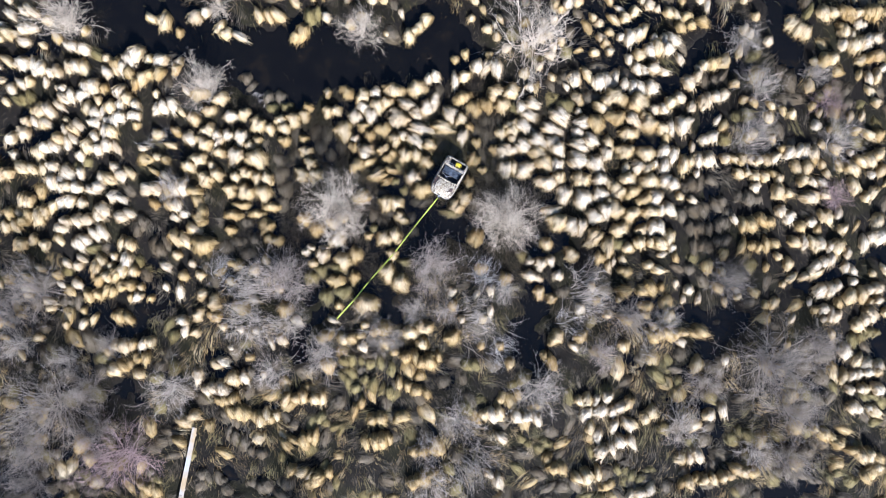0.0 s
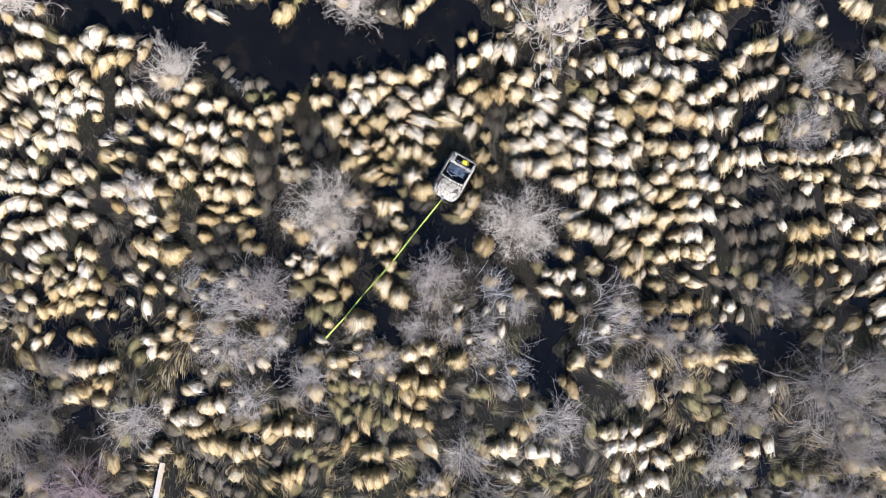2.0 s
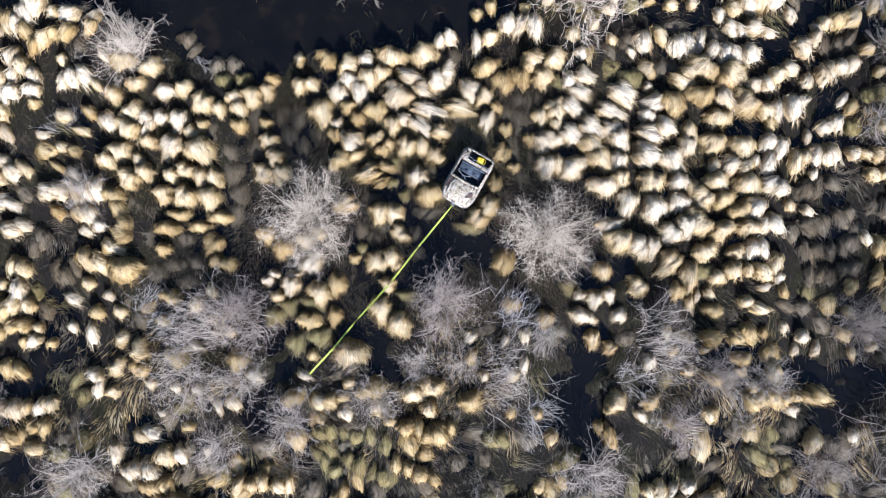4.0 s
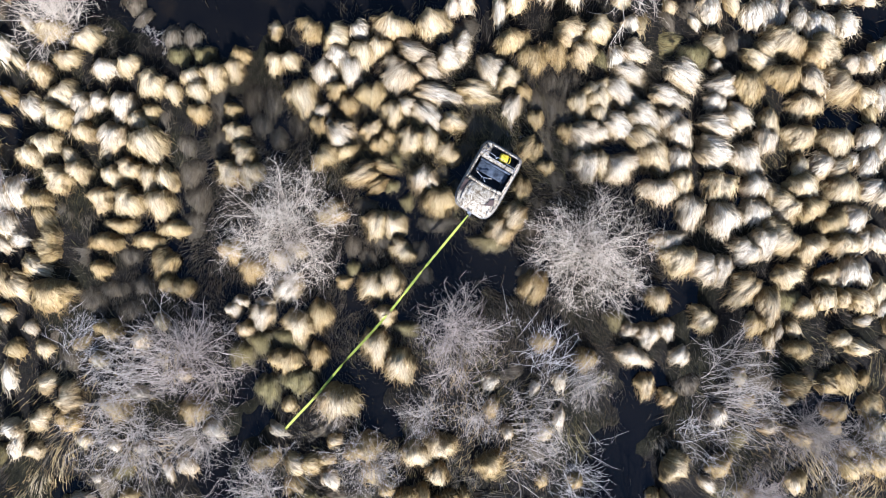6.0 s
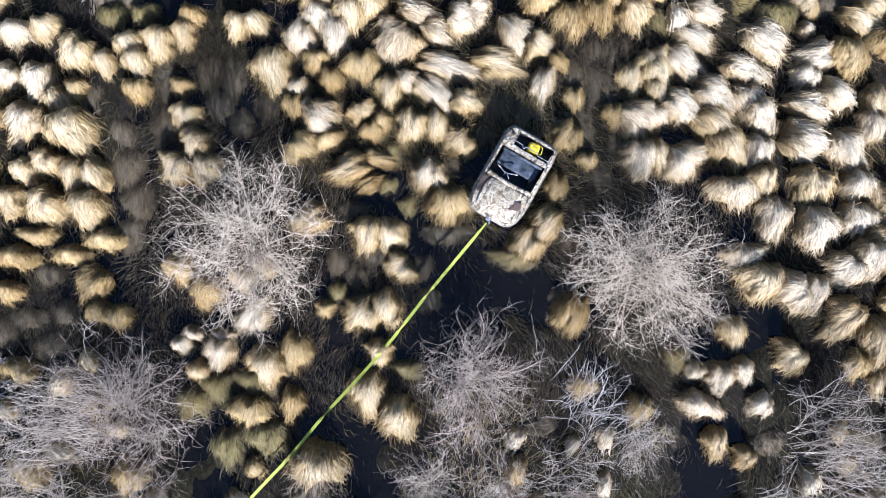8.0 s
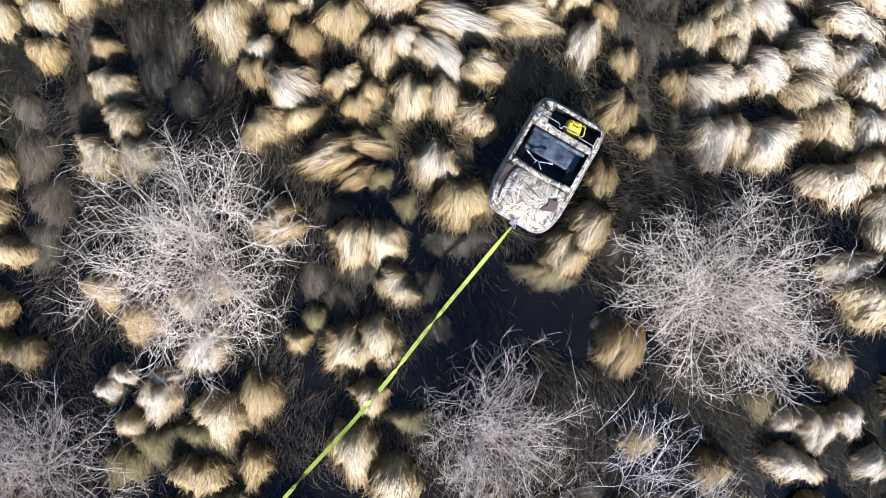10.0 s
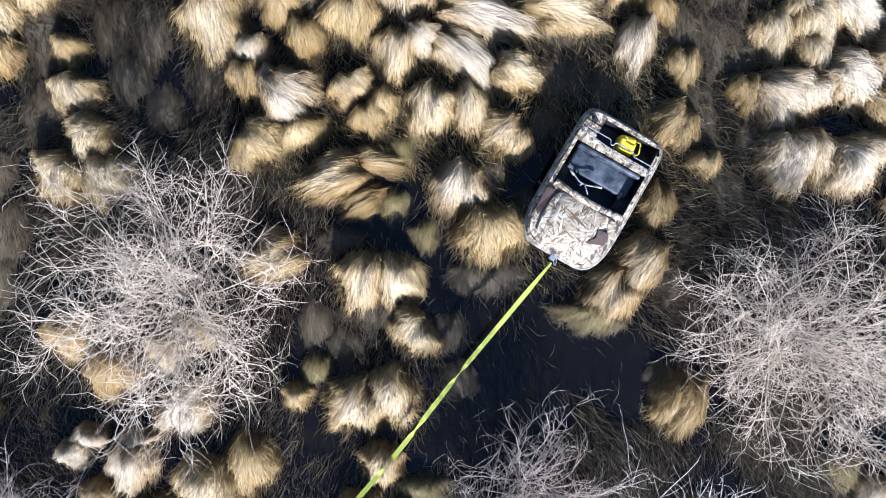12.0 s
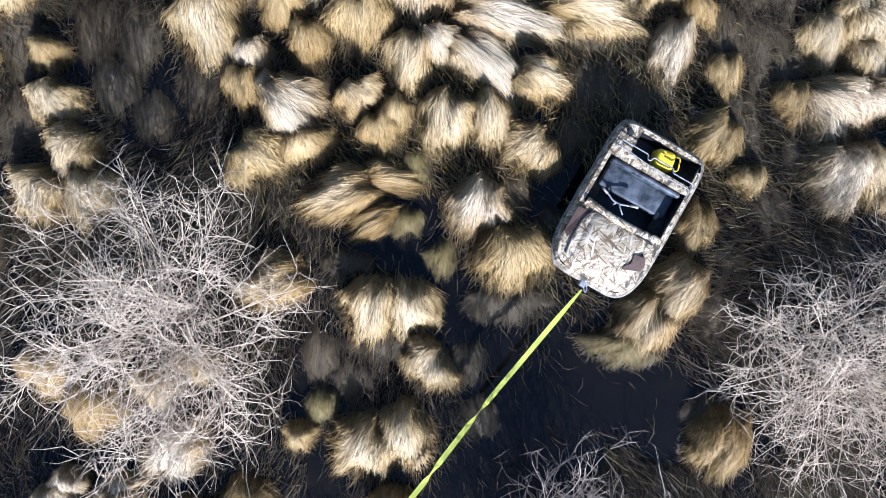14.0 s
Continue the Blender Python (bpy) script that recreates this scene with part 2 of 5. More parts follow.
# ---- ground and water ----
# pools and ditches; some near ones render shaded low grass as black water
POOLS_AND_SHADE = [
    (-20.7, 11.6, -15.2, 10.2, 1.44),
    (-19.7, 9.9, -15.2, 9.4, 1.03),
    (-13.5, 9.2, -10.1, 7.5, 1.88),
    (-11.8, 8.5, -6.0, 8.4, 1.99),
    (-6.0, 8.2, 1.5, 8.7, 1.10),
    (-0.6, 10.9, 0.8, 9.2, 1.30),
    (-8.7, 10.2, -7.4, 8.2, 1.23),
    (20.7, 13.2, 21.2, 8.2, 0.82),
    (14.8, 7.5, 17.5, 10.5, 0.45),
    (11.4, 5.6, 14.4, 7.5, 0.31),
    (11.1, -6.7, 16.6, -7.2, 0.51),
    (16.6, -8.6, 18.3, -7.5, 0.96),
    (21.4, -5.5, 27.1, -3.1, 0.31),
    (5.3, -8.2, 6.3, -10.0, 1.17),
]
POOLS_AND_SHADE += [
    (0.5, -1.5, 2.5, -2.1, 0.69),
    (-1.4, -3.3, 0.8, -1.4, 0.82),
    (-3.0, -5.1, -3.0, -7.2, 0.45),
    (-19.5, -11.7, -19.3, -12.0, 0.89),
    (-13.6, -10.0, -13.5, -10.1, 0.69),
    (-8.8, -9.3, -7.4, -7.2, 0.62),
    (-18.1, -7.2, -19.8, -8.6, 0.55),
    (-6.4, 3.1, -7.4, 1.7, 0.41),
    (26.9, -8.6, 28.3, -8.2, 0.69),
    (-25.8, -16.9, -23.7, -17.6, 0.89),
    (8.0, -3.8, 8.7, -3.1, 0.48),
    (-13.0, -16.9, -10.2, -17.6, 0.55),
    (20.5, -18.2, 22.2, -17.2, 0.69),
]
POOLS_AND_SHADE += [
    (7.7, -2.5, 8.4, -3.2, 0.41),
    (6.0, -5.3, 6.7, -5.5, 0.41),
    (5.6, -7.0, 6.0, -8.2, 0.58),
    (11.3, -6.6, 11.9, -6.2, 0.45),
    (2.4, -4.3, 3.2, -3.4, 0.27),
    (0.1, -1.4, 0.5, -1.6, 0.41),
    (-0.1, -1.0, 1.6, -1.9, 0.79),
    (-0.8, -1.7, -1.9, -3.1, 0.62),
    (-4.0, -0.8, -3.9, -3.1, 0.28),
    (-3.3, 0.7, -2.6, 0.7, 0.35),
    (-0.5, 1.6, -0.3, 1.8, 0.35),
    (-1.9, -0.5, -1.7, 0.2, 0.26),
]
POOLS_AND_SHADE += [
    (-7.1, 3.1, -6.7, 2.5, 0.44),
    (-10.2, 6.3, -8.5, 6.3, 0.82),
    (-7.7, 3.5, -7.7, 3.0, 0.37),
    (-2.4, 1.2, -2.3, 1.0, 0.26),
    (-9.8, 1.8, -9.5, 0.1, 0.37),
    (5.8, -3.1, 8.5, -2.7, 0.62),
    (5.8, -6.8, 5.3, -8.6, 0.80),
    (-3.5, -6.1, -2.6, -7.6, 0.62),
    (11.8, -6.1, 13.2, -5.9, 0.51),
    (-7.9, -5.8, -7.5, -8.6, 0.48),
    (-9.3, 1.5, -9.3, -0.4, 0.37),
    (-9.8, 0.9, -9.5, 2.4, 0.26),
    (-1.3, -3.9, -0.6, -3.2, 0.37),
]
WATER_LEVEL = 0.0


def pool_depth(x, y):
    """Above 0 inside a pool, ditch or shaded gap laid out as one, growing inwards; below 0 outside. In metres from the
    bank.
    """
    x, y = np.asarray(x, float), np.asarray(y, float)
    best = np.full(np.broadcast(x, y).shape, -1e3)
    wob = 0.22 * np.sin(2.3 * x + 1.1 * y) + 0.16 * np.sin(3.7 * y - 2.9 * x + 1) + 0.12 * np.sin(6.1 * x + 4.7 * y)
    for ax, ay, bx, by, r in POOLS_AND_SHADE:
        dx, dy = bx - ax, by - ay
        k = np.clip(((x - ax) * dx + (y - ay) * dy) / (dx * dx + dy * dy), 0, 1)
        best = np.maximum(best, r - np.hypot(x - ax - k * dx, y - ay - k * dy))
    return best + wob


rng = np.random.default_rng(7)
WAVES = [(rng.uniform(0.25, 2.6), rng.uniform(0, math.tau), rng.uniform(0, math.tau)) for _ in range(22)]


def ground_height(x, y):
    x, y = np.asarray(x, float), np.asarray(y, float)
    z = 0.07 + sum(0.035 / (0.6 + f) * np.sin(f * (x * math.cos(a) + y * math.sin(a)) + p) for f, a, p in WAVES)
    return z - 0.26 * np.clip(0.5 + pool_depth(x, y) / 0.9, 0, 1)


def build_ground():
    far = [45, 60, 90, 150, 300, 700, 1600]
    xs = np.concatenate([[-f for f in far[::-1]], np.arange(-36, 36.1, 0.26), far])
    ys = np.concatenate([[-f for f in far[::-1]], np.arange(-26, 22.1, 0.26), far])
    X, Y = np.meshgrid(xs, ys)
    Z = np.where((abs(X) > 33) | (Y > 19) | (Y < -24), 0.12, ground_height(X, Y))
    V = np.stack([X, Y, Z], -1).reshape(-1, 3)
    w, h = len(xs), len(ys)
    i = (np.arange(h - 1)[:, None] * w + np.arange(w - 1)[None]).ravel()
    T = np.concatenate([np.stack([i, i + 1, i + w + 1], 1), np.stack([i, i + w + 1, i + w], 1)])
    me = fast_mesh("ground", V, T, mats=[GROUND])
    me.shade_smooth()
    tagged(new("ground", me), "dark wet peat and moss between grass tussocks", "ground", kind="structure")
    bm = bmesh.new()
    bmesh.ops.create_grid(bm, x_segments=4, y_segments=4, size=60)
    for v in bm.verts:
        v.co.z = WATER_LEVEL
    me = bpy.data.meshes.new("water")
    bm.to_mesh(me)
    bm.free()
    me.materials.append(WATER)
    tagged(new("water", me), "still dark bog water in pools and ditches, also standing in for shaded gaps", "water", kind="structure")


build_ground()


# ---- grass ----
def blades(rng, root, out, height, reach, width, drop, bend):
    """Drooping ribbons of two pieces. root (n,3), out (n,2) unit ways, height, reach, width, drop (n,). Returns verts, tris, along."""
    side = np.stack([-out[:, 1], out[:, 0]], 1)
    P = np.zeros((len(root), 3, 3))
    for k, (rise, go) in enumerate(((0.0, 0.0), (1.0, 0.42), (0.0, 1.0))):
        P[:, k, :2] = root[:, :2] + out * (reach * go)[:, None] + side * (bend * reach * go ** 2)[:, None]
        P[:, k, 2] = root[:, 2] + height * rise + (drop if k == 2 else 0)
    V, T = ribbons(rng, P, side, width)
    return V, T, np.tile([0.0, 0.0, 0.5, 0.5, 1.0], len(root))


def ribbons(rng, P, side, width):
    """Tapering ribbons along the points P (n, k, 3), lying flat but for a random twist."""
    n, m = len(P), P.shape[1] - 1
    tw = rng.normal(0, 0.6, n)
    S = np.zeros((n, 3))
    S[:, :2] = side * np.cos(tw)[:, None]
    S[:, 2] = np.sin(tw)
    S *= (width / 2)[:, None]
    V = np.zeros((n, 2 * m + 1, 3))
    for k in range(m):
        V[:, 2 * k], V[:, 2 * k + 1] = P[:, k] - S * (1 - 0.25 * k / m), P[:, k] + S * (1 - 0.25 * k / m)
    V[:, 2 * m] = P[:, m]
    local = []
    for k in range(m - 1):
        a = 2 * k
        local += [(a, a + 1, a + 3), (a, a + 3, a + 2)]
    local.append((2 * m - 2, 2 * m - 1, 2 * m))
    T = (np.arange(n)[:, None, None] * (2 * m + 1) + np.array(local)[None]).reshape(-1, 3)
    return V.reshape(-1, 3), T


class Pelt:
    """A thatched clump with a footprint of radius about 1 and a height of about 1: a crest near its back, from which
    the blades fall forward along +x like combed hair."""

    def __init__(self, seed):
        self.rng = np.random.default_rng(seed)
        self.ph = self.rng.uniform(0, math.tau, 8)
        self.curl = self.rng.normal(0, 0.16)
        self.notch = self.rng.uniform(0.03, 0.16)

    def reach(self, x, y):
        """0 at the middle, 1 at the uneven edge."""
        a, p = np.arctan2(y, x), self.ph
        edge = 1 + self.notch * np.sin(2 * a + p[0]) + 0.13 * np.sin(3 * a + p[1]) + 0.10 * np.sin(5 * a + p[2]) + 0.07 * np.sin(9 * a + p[3]) + 0.06 * np.sin(14 * a + p[4])
        return np.hypot(np.where(x < 0, 1.55 * x, x), y) / edge

    def dome(self, x, y):
        p = self.ph
        q = self.reach(x + 0.10, y)
        lumps = 1 + 0.15 * np.sin(3.4 * y + p[4]) * np.sin(2.6 * x + p[5]) + 0.09 * np.sin(8.5 * y + 1.5 * np.sin(2.0 * x + p[6]) + p[7])
        return np.clip(1 - np.clip(q, 0, 1) ** 2.0, 0, 1) ** 0.74 * (0.88 - 0.32 * x) * lumps

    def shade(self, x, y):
        """0 on the pale crown, 1 at the fringe, where the colour ramps are darkest."""
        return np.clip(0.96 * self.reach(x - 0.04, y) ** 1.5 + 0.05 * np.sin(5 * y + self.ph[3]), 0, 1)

    def hair(self, n, width, pieces=2, locks=0.10):
        g, p = self.rng, self.ph
        ang, rad = g.uniform(0, math.tau, n), np.sqrt(g.uniform(0, 0.94, n))
        x, y = rad * np.cos(ang), rad * np.sin(ang)
        x = np.where(x < 0, 0.66 * x, x) - 0.10
        a = np.arctan2(0.50 * y, 0.62 + 0.34 * x) + 0.34 * np.sin(3.4 * x + p[0]) * np.sin(3.0 * y + p[1]) + 0.10 * np.sin(9 * y + 2 * x + p[2]) + g.normal(0, 0.30, n)
        back = g.uniform(size=n) < 0.22 * (x < -0.38)
        a = np.where(back, a + g.normal(math.pi, 0.6, n), a)
        way = np.stack([np.cos(a), np.sin(a)], 1)
        side = np.stack([-way[:, 1], way[:, 0]], 1)
        length = np.where(back, g.uniform(0.15, 0.35, n), g.uniform(0.30, 0.72, n) + np.where(g.uniform(size=n) < 0.2, g.uniform(0.0, 0.35, n), 0))
        bend = g.normal(self.curl, 0.17, n)
        lock = np.sin(10.0 * y + 2.0 * np.sin(2.6 * x + p[5]) + p[6])
        lift = g.uniform(0.02, 0.10, n) + locks * np.clip(lock, 0, 1) + np.where(g.uniform(size=n) < 0.16, g.uniform(0.05, 0.26, n), 0)
        ts = np.linspace(0, 1, pieces + 1)
        P = np.zeros((n, pieces + 1, 3))
        S = np.zeros((n, pieces + 1))
        for k, t in enumerate(ts):
            px = x + way[:, 0] * length * t + side[:, 0] * bend * length * t * t
            py = y + way[:, 1] * length * t + side[:, 1] * bend * length * t * t
            q = self.reach(px + 0.10, py)
            pull = np.where(q > 1.0, (1.0 + 0.62 * (q - 1.0)) / np.maximum(q, 1e-3), 1.0)
            px, py = (px + 0.10) * pull - 0.10, py * pull
            P[:, k] = np.stack([px, py, self.dome(px, py) * 0.97 + (0.0 if k == 0 else lift * (1 - 0.45 * (t == 1)))], 1)
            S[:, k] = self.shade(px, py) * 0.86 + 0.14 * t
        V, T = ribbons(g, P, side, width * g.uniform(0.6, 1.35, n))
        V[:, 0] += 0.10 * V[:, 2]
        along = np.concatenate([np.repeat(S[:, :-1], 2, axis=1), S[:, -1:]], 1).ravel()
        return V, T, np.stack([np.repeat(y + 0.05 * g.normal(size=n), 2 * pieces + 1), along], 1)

    def thatch(self, rings, sides):
        """The matted body under the blades."""
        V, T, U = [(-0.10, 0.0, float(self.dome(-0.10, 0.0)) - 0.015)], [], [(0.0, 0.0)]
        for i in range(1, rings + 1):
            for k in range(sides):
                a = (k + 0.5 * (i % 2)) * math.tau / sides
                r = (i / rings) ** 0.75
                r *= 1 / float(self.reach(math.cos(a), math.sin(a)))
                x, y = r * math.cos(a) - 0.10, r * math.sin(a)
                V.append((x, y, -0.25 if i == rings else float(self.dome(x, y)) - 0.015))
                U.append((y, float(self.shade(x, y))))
        for k in range(sides):
            T.append((0, 1 + k, 1 + (k + 1) % sides))
        for i in range(rings - 1):
            for k in range(sides):
                a, b = 1 + i * sides + k, 1 + i * sides + (k + 1) % sides
                T += [(a, a + sides, b + sides), (a, b + sides, b)] if i % 2 else [(a, a + sides, b), (b, a + sides, b + sides)]
        V = np.array(V)
        V[:, 0] += 0.10 * V[:, 2]
        return V, np.array(T), np.array(U)


TUSSOCK_WORDS = {
    "pale": "bleached cream-coloured grass tussock, combed over, on wet peat", "straw": "straw-coloured dry grass tussock hanging over wet peat",
    "golden": "golden-brown dry grass tussock on wet peat", "brown": "dull brown low dead grass tussock, partly darkened for shade, on dark mud",
    "olive": "olive-green mossy grass tussock on wet peat"}
TONES = list(TUSSOCK_WORDS)
MODELS, PLACED = {}, []


def tussock_model(tone, k, fine):
    """One of six clumps of a tone; fine ones, close to the vehicle, have more and thinner blades."""
    pelt = Pelt(100 + 10 * TONES.index(tone) + k)
    ob = thing("grass_tussock")
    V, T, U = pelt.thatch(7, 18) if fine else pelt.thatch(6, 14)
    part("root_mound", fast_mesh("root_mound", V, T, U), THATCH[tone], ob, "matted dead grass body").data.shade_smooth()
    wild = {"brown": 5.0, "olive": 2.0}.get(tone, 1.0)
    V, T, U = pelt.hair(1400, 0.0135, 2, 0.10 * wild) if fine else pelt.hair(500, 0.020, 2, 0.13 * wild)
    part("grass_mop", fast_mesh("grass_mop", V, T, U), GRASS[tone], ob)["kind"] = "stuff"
    return tagged(ob, TUSSOCK_WORDS[tone], "grass tussock", "grass tussocks round the vehicle")


def tussock(x, y, along, across, turn, tone):
    """A tussock at x, y with a footprint of along by across metres, its blades falling towards turn degrees."""
    g = random.Random(int(1000 * x + 77 * y))
    fine = -9.0 < x < 6.4 and -4.6 < y < 5.0
    key = (tone, g.randrange(6), fine)
    low = {"brown": 0.20, "olive": 0.5, "golden": 0.9}.get(tone, 1.0)
    high = (0.20 + 0.38 * min(along, across)) * g.uniform(0.88, 1.14) * low
    x, y = x - 0.10 * along * math.cos(radians(turn)), y - 0.10 * along * math.sin(radians(turn))
    wide = 1.08 if fine else 1.0
    m = pose(x, y, max(-0.02, float(ground_height(x, y)) * 0.5), 0, 0, turn) @ Matrix.Diagonal((0.52 * wide * along, 0.48 * wide * across, high, 1))
    if key in MODELS:
        copy_thing(MODELS[key], m @ Matrix.Diagonal((*[1 / v for v in MODELS[key].scale], 1)))
    else:
        MODELS[key] = tussock_model(*key)
        MODELS[key].matrix_basis = m
    PLACED.append((x, y, 0.5 * math.sqrt(along * across)))


# round the vehicle and under the two pale willows, then outwards
tussock(-5.66, 3.92, 1.54, 1.15, -80, "straw")
tussock(-4.56, 4.21, 0.77, 0.73, -90, "golden")
tussock(-4.13, 3.68, 0.94, 0.68, -80, "golden")
tussock(-3.32, 4.03, 1.11, 1.03, -90, "golden")
tussock(-5.02, 3.47, 0.77, 0.60, -100, "pale")
tussock(-4.78, 3.03, 0.60, 0.44, -70, "pale")
tussock(-4.37, 2.69, 1.28, 0.98, -50, "pale")
tussock(-4.20, 2.11, 0.68, 0.98, -70, "golden")
tussock(-3.35, 2.87, 0.68, 0.81, -60, "straw")
tussock(-2.59, 3.44, 1.07, 0.81, -100, "straw")
tussock(-2.13, 3.70, 0.81, 0.64, -60, "pale")
tussock(-5.14, 2.99, 0.94, 0.60, -90, "golden")
tussock(-4.88, 1.92, 0.94, 1.07, -40, "golden")
tussock(-3.68, 1.37, 1.37, 0.81, -160, "straw")
tussock(-2.87, 1.64, 1.11, 0.56, -5, "golden")
tussock(-3.17, 0.98, 1.03, 0.51, -150, "golden")
tussock(-2.63, 0.96, 0.60, 0.51, -90, "olive")
tussock(-8.16, 3.51, 0.64, 0.64, -100, "golden")
tussock(-8.03, 2.74, 0.81, 0.89, -90, "straw")
tussock(-7.76, 1.98, 0.94, 0.98, -120, "straw")
tussock(-8.22, 1.34, 0.94, 1.02, -120, "straw")
tussock(-7.46, 1.30, 1.11, 0.94, -80, "straw")
# reeds in the willow's shade, that shade put into the brown tone
tussock(-8.59, 3.76, 1.53, 0.64, -90, "brown")
tussock(-8.56, 2.44, 1.28, 0.68, -90, "brown")
tussock(-7.40, 3.90, 1.11, 0.68, -90, "brown")
tussock(-6.79, 3.78, 1.28, 0.68, -90, "brown")
tussock(-7.14, 3.01, 1.02, 0.77, -90, "brown")
tussock(-6.52, 2.55, 0.85, 0.64, -90, "brown")
tussock(-5.82, 2.98, 0.94, 0.68, -90, "brown")
tussock(-1.09, 4.14, 1.84, 0.81, -12, "pale")
tussock(-1.39, 3.42, 1.63, 0.77, -35, "pale")
tussock(-0.55, 3.16, 0.94, 0.81, -30, "straw")
tussock(0.33, 4.22, 1.72, 0.82, -10, "straw")
tussock(1.45, 3.63, 1.25, 0.64, -105, "pale")
tussock(1.88, 4.22, 0.86, 0.52, -60, "golden")
tussock(-2.04, 2.50, 1.11, 0.84, -95, "straw")
tussock(-1.32, 2.51, 1.11, 0.75, -80, "straw")
tussock(-0.75, 2.11, 0.86, 0.99, -130, "straw")
tussock(-1.54, 1.18, 1.11, 0.90, -110, "pale")
tussock(-1.03, 1.40, 0.69, 0.73, -90, "brown")
tussock(-0.96, 0.43, 1.16, 1.28, -80, "golden")
tussock(-1.06, -0.32, 0.60, 1.28, -90, "brown")
# grass in the vehicle's shadow, coloured brown to darken it
tussock(-0.07, 2.30, 0.81, 0.69, -80, "brown")
tussock(0.22, 3.08, 1.29, 0.86, -90, "brown")
tussock(0.98, 2.91, 1.03, 0.73, -90, "brown")
tussock(2.06, 2.24, 1.07, 0.86, -120, "golden")
tussock(2.27, 3.27, 0.86, 0.56, -90, "golden")
tussock(2.55, 2.63, 1.12, 0.52, -90, "brown")
tussock(2.74, 3.88, 0.90, 0.73, -90, "brown")
tussock(3.24, 3.45, 1.03, 0.69, -80, "brown")
tussock(3.31, 2.85, 0.82, 0.56, -90, "golden")
tussock(3.76, 3.79, 1.12, 0.73, -80, "straw")
tussock(4.48, 3.45, 1.12, 0.65, -70, "straw")
tussock(4.34, 4.26, 0.86, 1.03, -60, "straw")
tussock(4.22, 2.76, 0.95, 1.12, -70, "pale")
tussock(3.90, 1.82, 0.99, 0.73, -90, "straw")
tussock(4.48, 1.78, 1.03, 0.86, -75, "straw")
tussock(2.62, 1.62, 0.64, 0.56, -90, "golden")
tussock(2.97, 1.13, 1.12, 0.73, -80, "brown")
tussock(1.81, 0.90, 1.03, 0.64, -95, "golden")
tussock(3.40, 2.03, 0.86, 0.52, -90, "brown")
tussock(-4.69, 0.03, 1.24, 0.90, -160, "straw")
tussock(-3.16, -0.39, 1.11, 0.90, -100, "straw")
tussock(-2.56, -0.39, 1.07, 0.90, -80, "straw")
tussock(-2.85, -0.97, 0.51, 1.41, -90, "brown")
tussock(-2.30, -1.22, 0.73, 1.02, -130, "straw")
tussock(-3.27, -2.50, 1.15, 1.02, -115, "straw")
tussock(-2.65, -2.33, 1.11, 0.94, -95, "straw")
tussock(-8.07, -1.34, 1.02, 0.89, -90, "golden")
tussock(-7.34, -1.93, 1.10, 0.98, -90, "golden")
tussock(-6.42, -1.58, 0.81, 0.81, -90, "straw")
tussock(-5.83, -1.24, 0.72, 0.72, -90, "golden")
tussock(-6.15, -2.58, 1.36, 0.81, -140, "pale")
tussock(-4.25, -2.34, 0.55, 0.55, -90, "golden")
tussock(-7.76, -3.05, 0.55, 0.55, -90, "pale")
tussock(-6.95, -3.13, 0.55, 0.64, -90, "pale")
tussock(1.51, -0.09, 1.29, 0.90, -125, "straw")
tussock(1.00, -0.60, 1.20, 0.94, -120, "straw")
tussock(0.74, -0.95, 0.69, 1.29, -95, "olive")
tussock(-1.66, -1.22, 0.73, 0.56, -90, "brown")
tussock(-1.48, -2.05, 0.73, 0.64, -90, "brown")
tussock(2.30, -2.44, 1.29, 0.81, -110, "golden")
tussock(2.06, -1.97, 0.69, 0.69, -90, "brown")
tussock(-3.54, 0.31, 0.51, 0.77, -90, "brown")
tussock(-3.96, -1.14, 0.94, 0.60, -90, "brown")
tussock(-3.45, -1.48, 0.68, 0.60, -90, "brown")
tussock(-3.91, -1.91, 0.77, 0.51, -90, "olive")
tussock(2.37, 0.35, 0.77, 0.60, -90, "brown")
tussock(2.20, -0.42, 0.77, 0.69, -100, "brown")
tussock(-2.09, 0.40, 0.68, 0.51, -90, "olive")
tussock(-3.99, 3.04, 0.51, 0.51, -80, "brown")
tussock(-2.79, 2.62, 0.77, 0.51, -90, "golden")
tussock(-3.05, 2.36, 0.77, 0.60, -80, "golden")
tussock(-2.45, 1.85, 0.68, 0.43, -90, "olive")
tussock(1.33, 2.23, 0.60, 0.52, -90, "brown")
tussock(0.29, 3.85, 0.69, 0.77, -90, "brown")
tussock(-0.38, 1.01, 0.51, 0.43, -90, "brown")
tussock(-12.45, 4.84, 0.97, 1.12, -90, "pale")
tussock(-11.65, 4.96, 0.97, 0.97, -60, "straw")
tussock(-12.73, 3.71, 0.97, 0.82, -100, "pale")
tussock(-11.88, 3.56, 1.26, 1.11, -100, "pale")
tussock(-10.89, 4.31, 1.34, 1.07, -100, "straw")
tussock(-10.17, 4.08, 0.97, 0.77, -80, "straw")
tussock(-11.32, 3.06, 0.92, 0.92, -90, "straw")
tussock(-10.92, 2.24, 1.56, 1.56, -70, "straw")
tussock(-12.26, 2.42, 1.41, 1.26, -110, "pale")
tussock(-10.42, 3.07, 1.34, 0.77, -80, "brown")
tussock(-9.47, 4.57, 0.92, 0.97, -70, "straw")
tussock(-8.72, 4.63, 1.07, 0.97, -100, "straw")
tussock(-8.07, 4.88, 0.92, 0.77, -90, "straw")
tussock(-9.28, 4.09, 1.07, 0.92, -80, "straw")
tussock(-9.27, 3.35, 0.92, 0.82, -90, "golden")
tussock(-7.88, 5.33, 0.95, 0.80, -90, "golden")
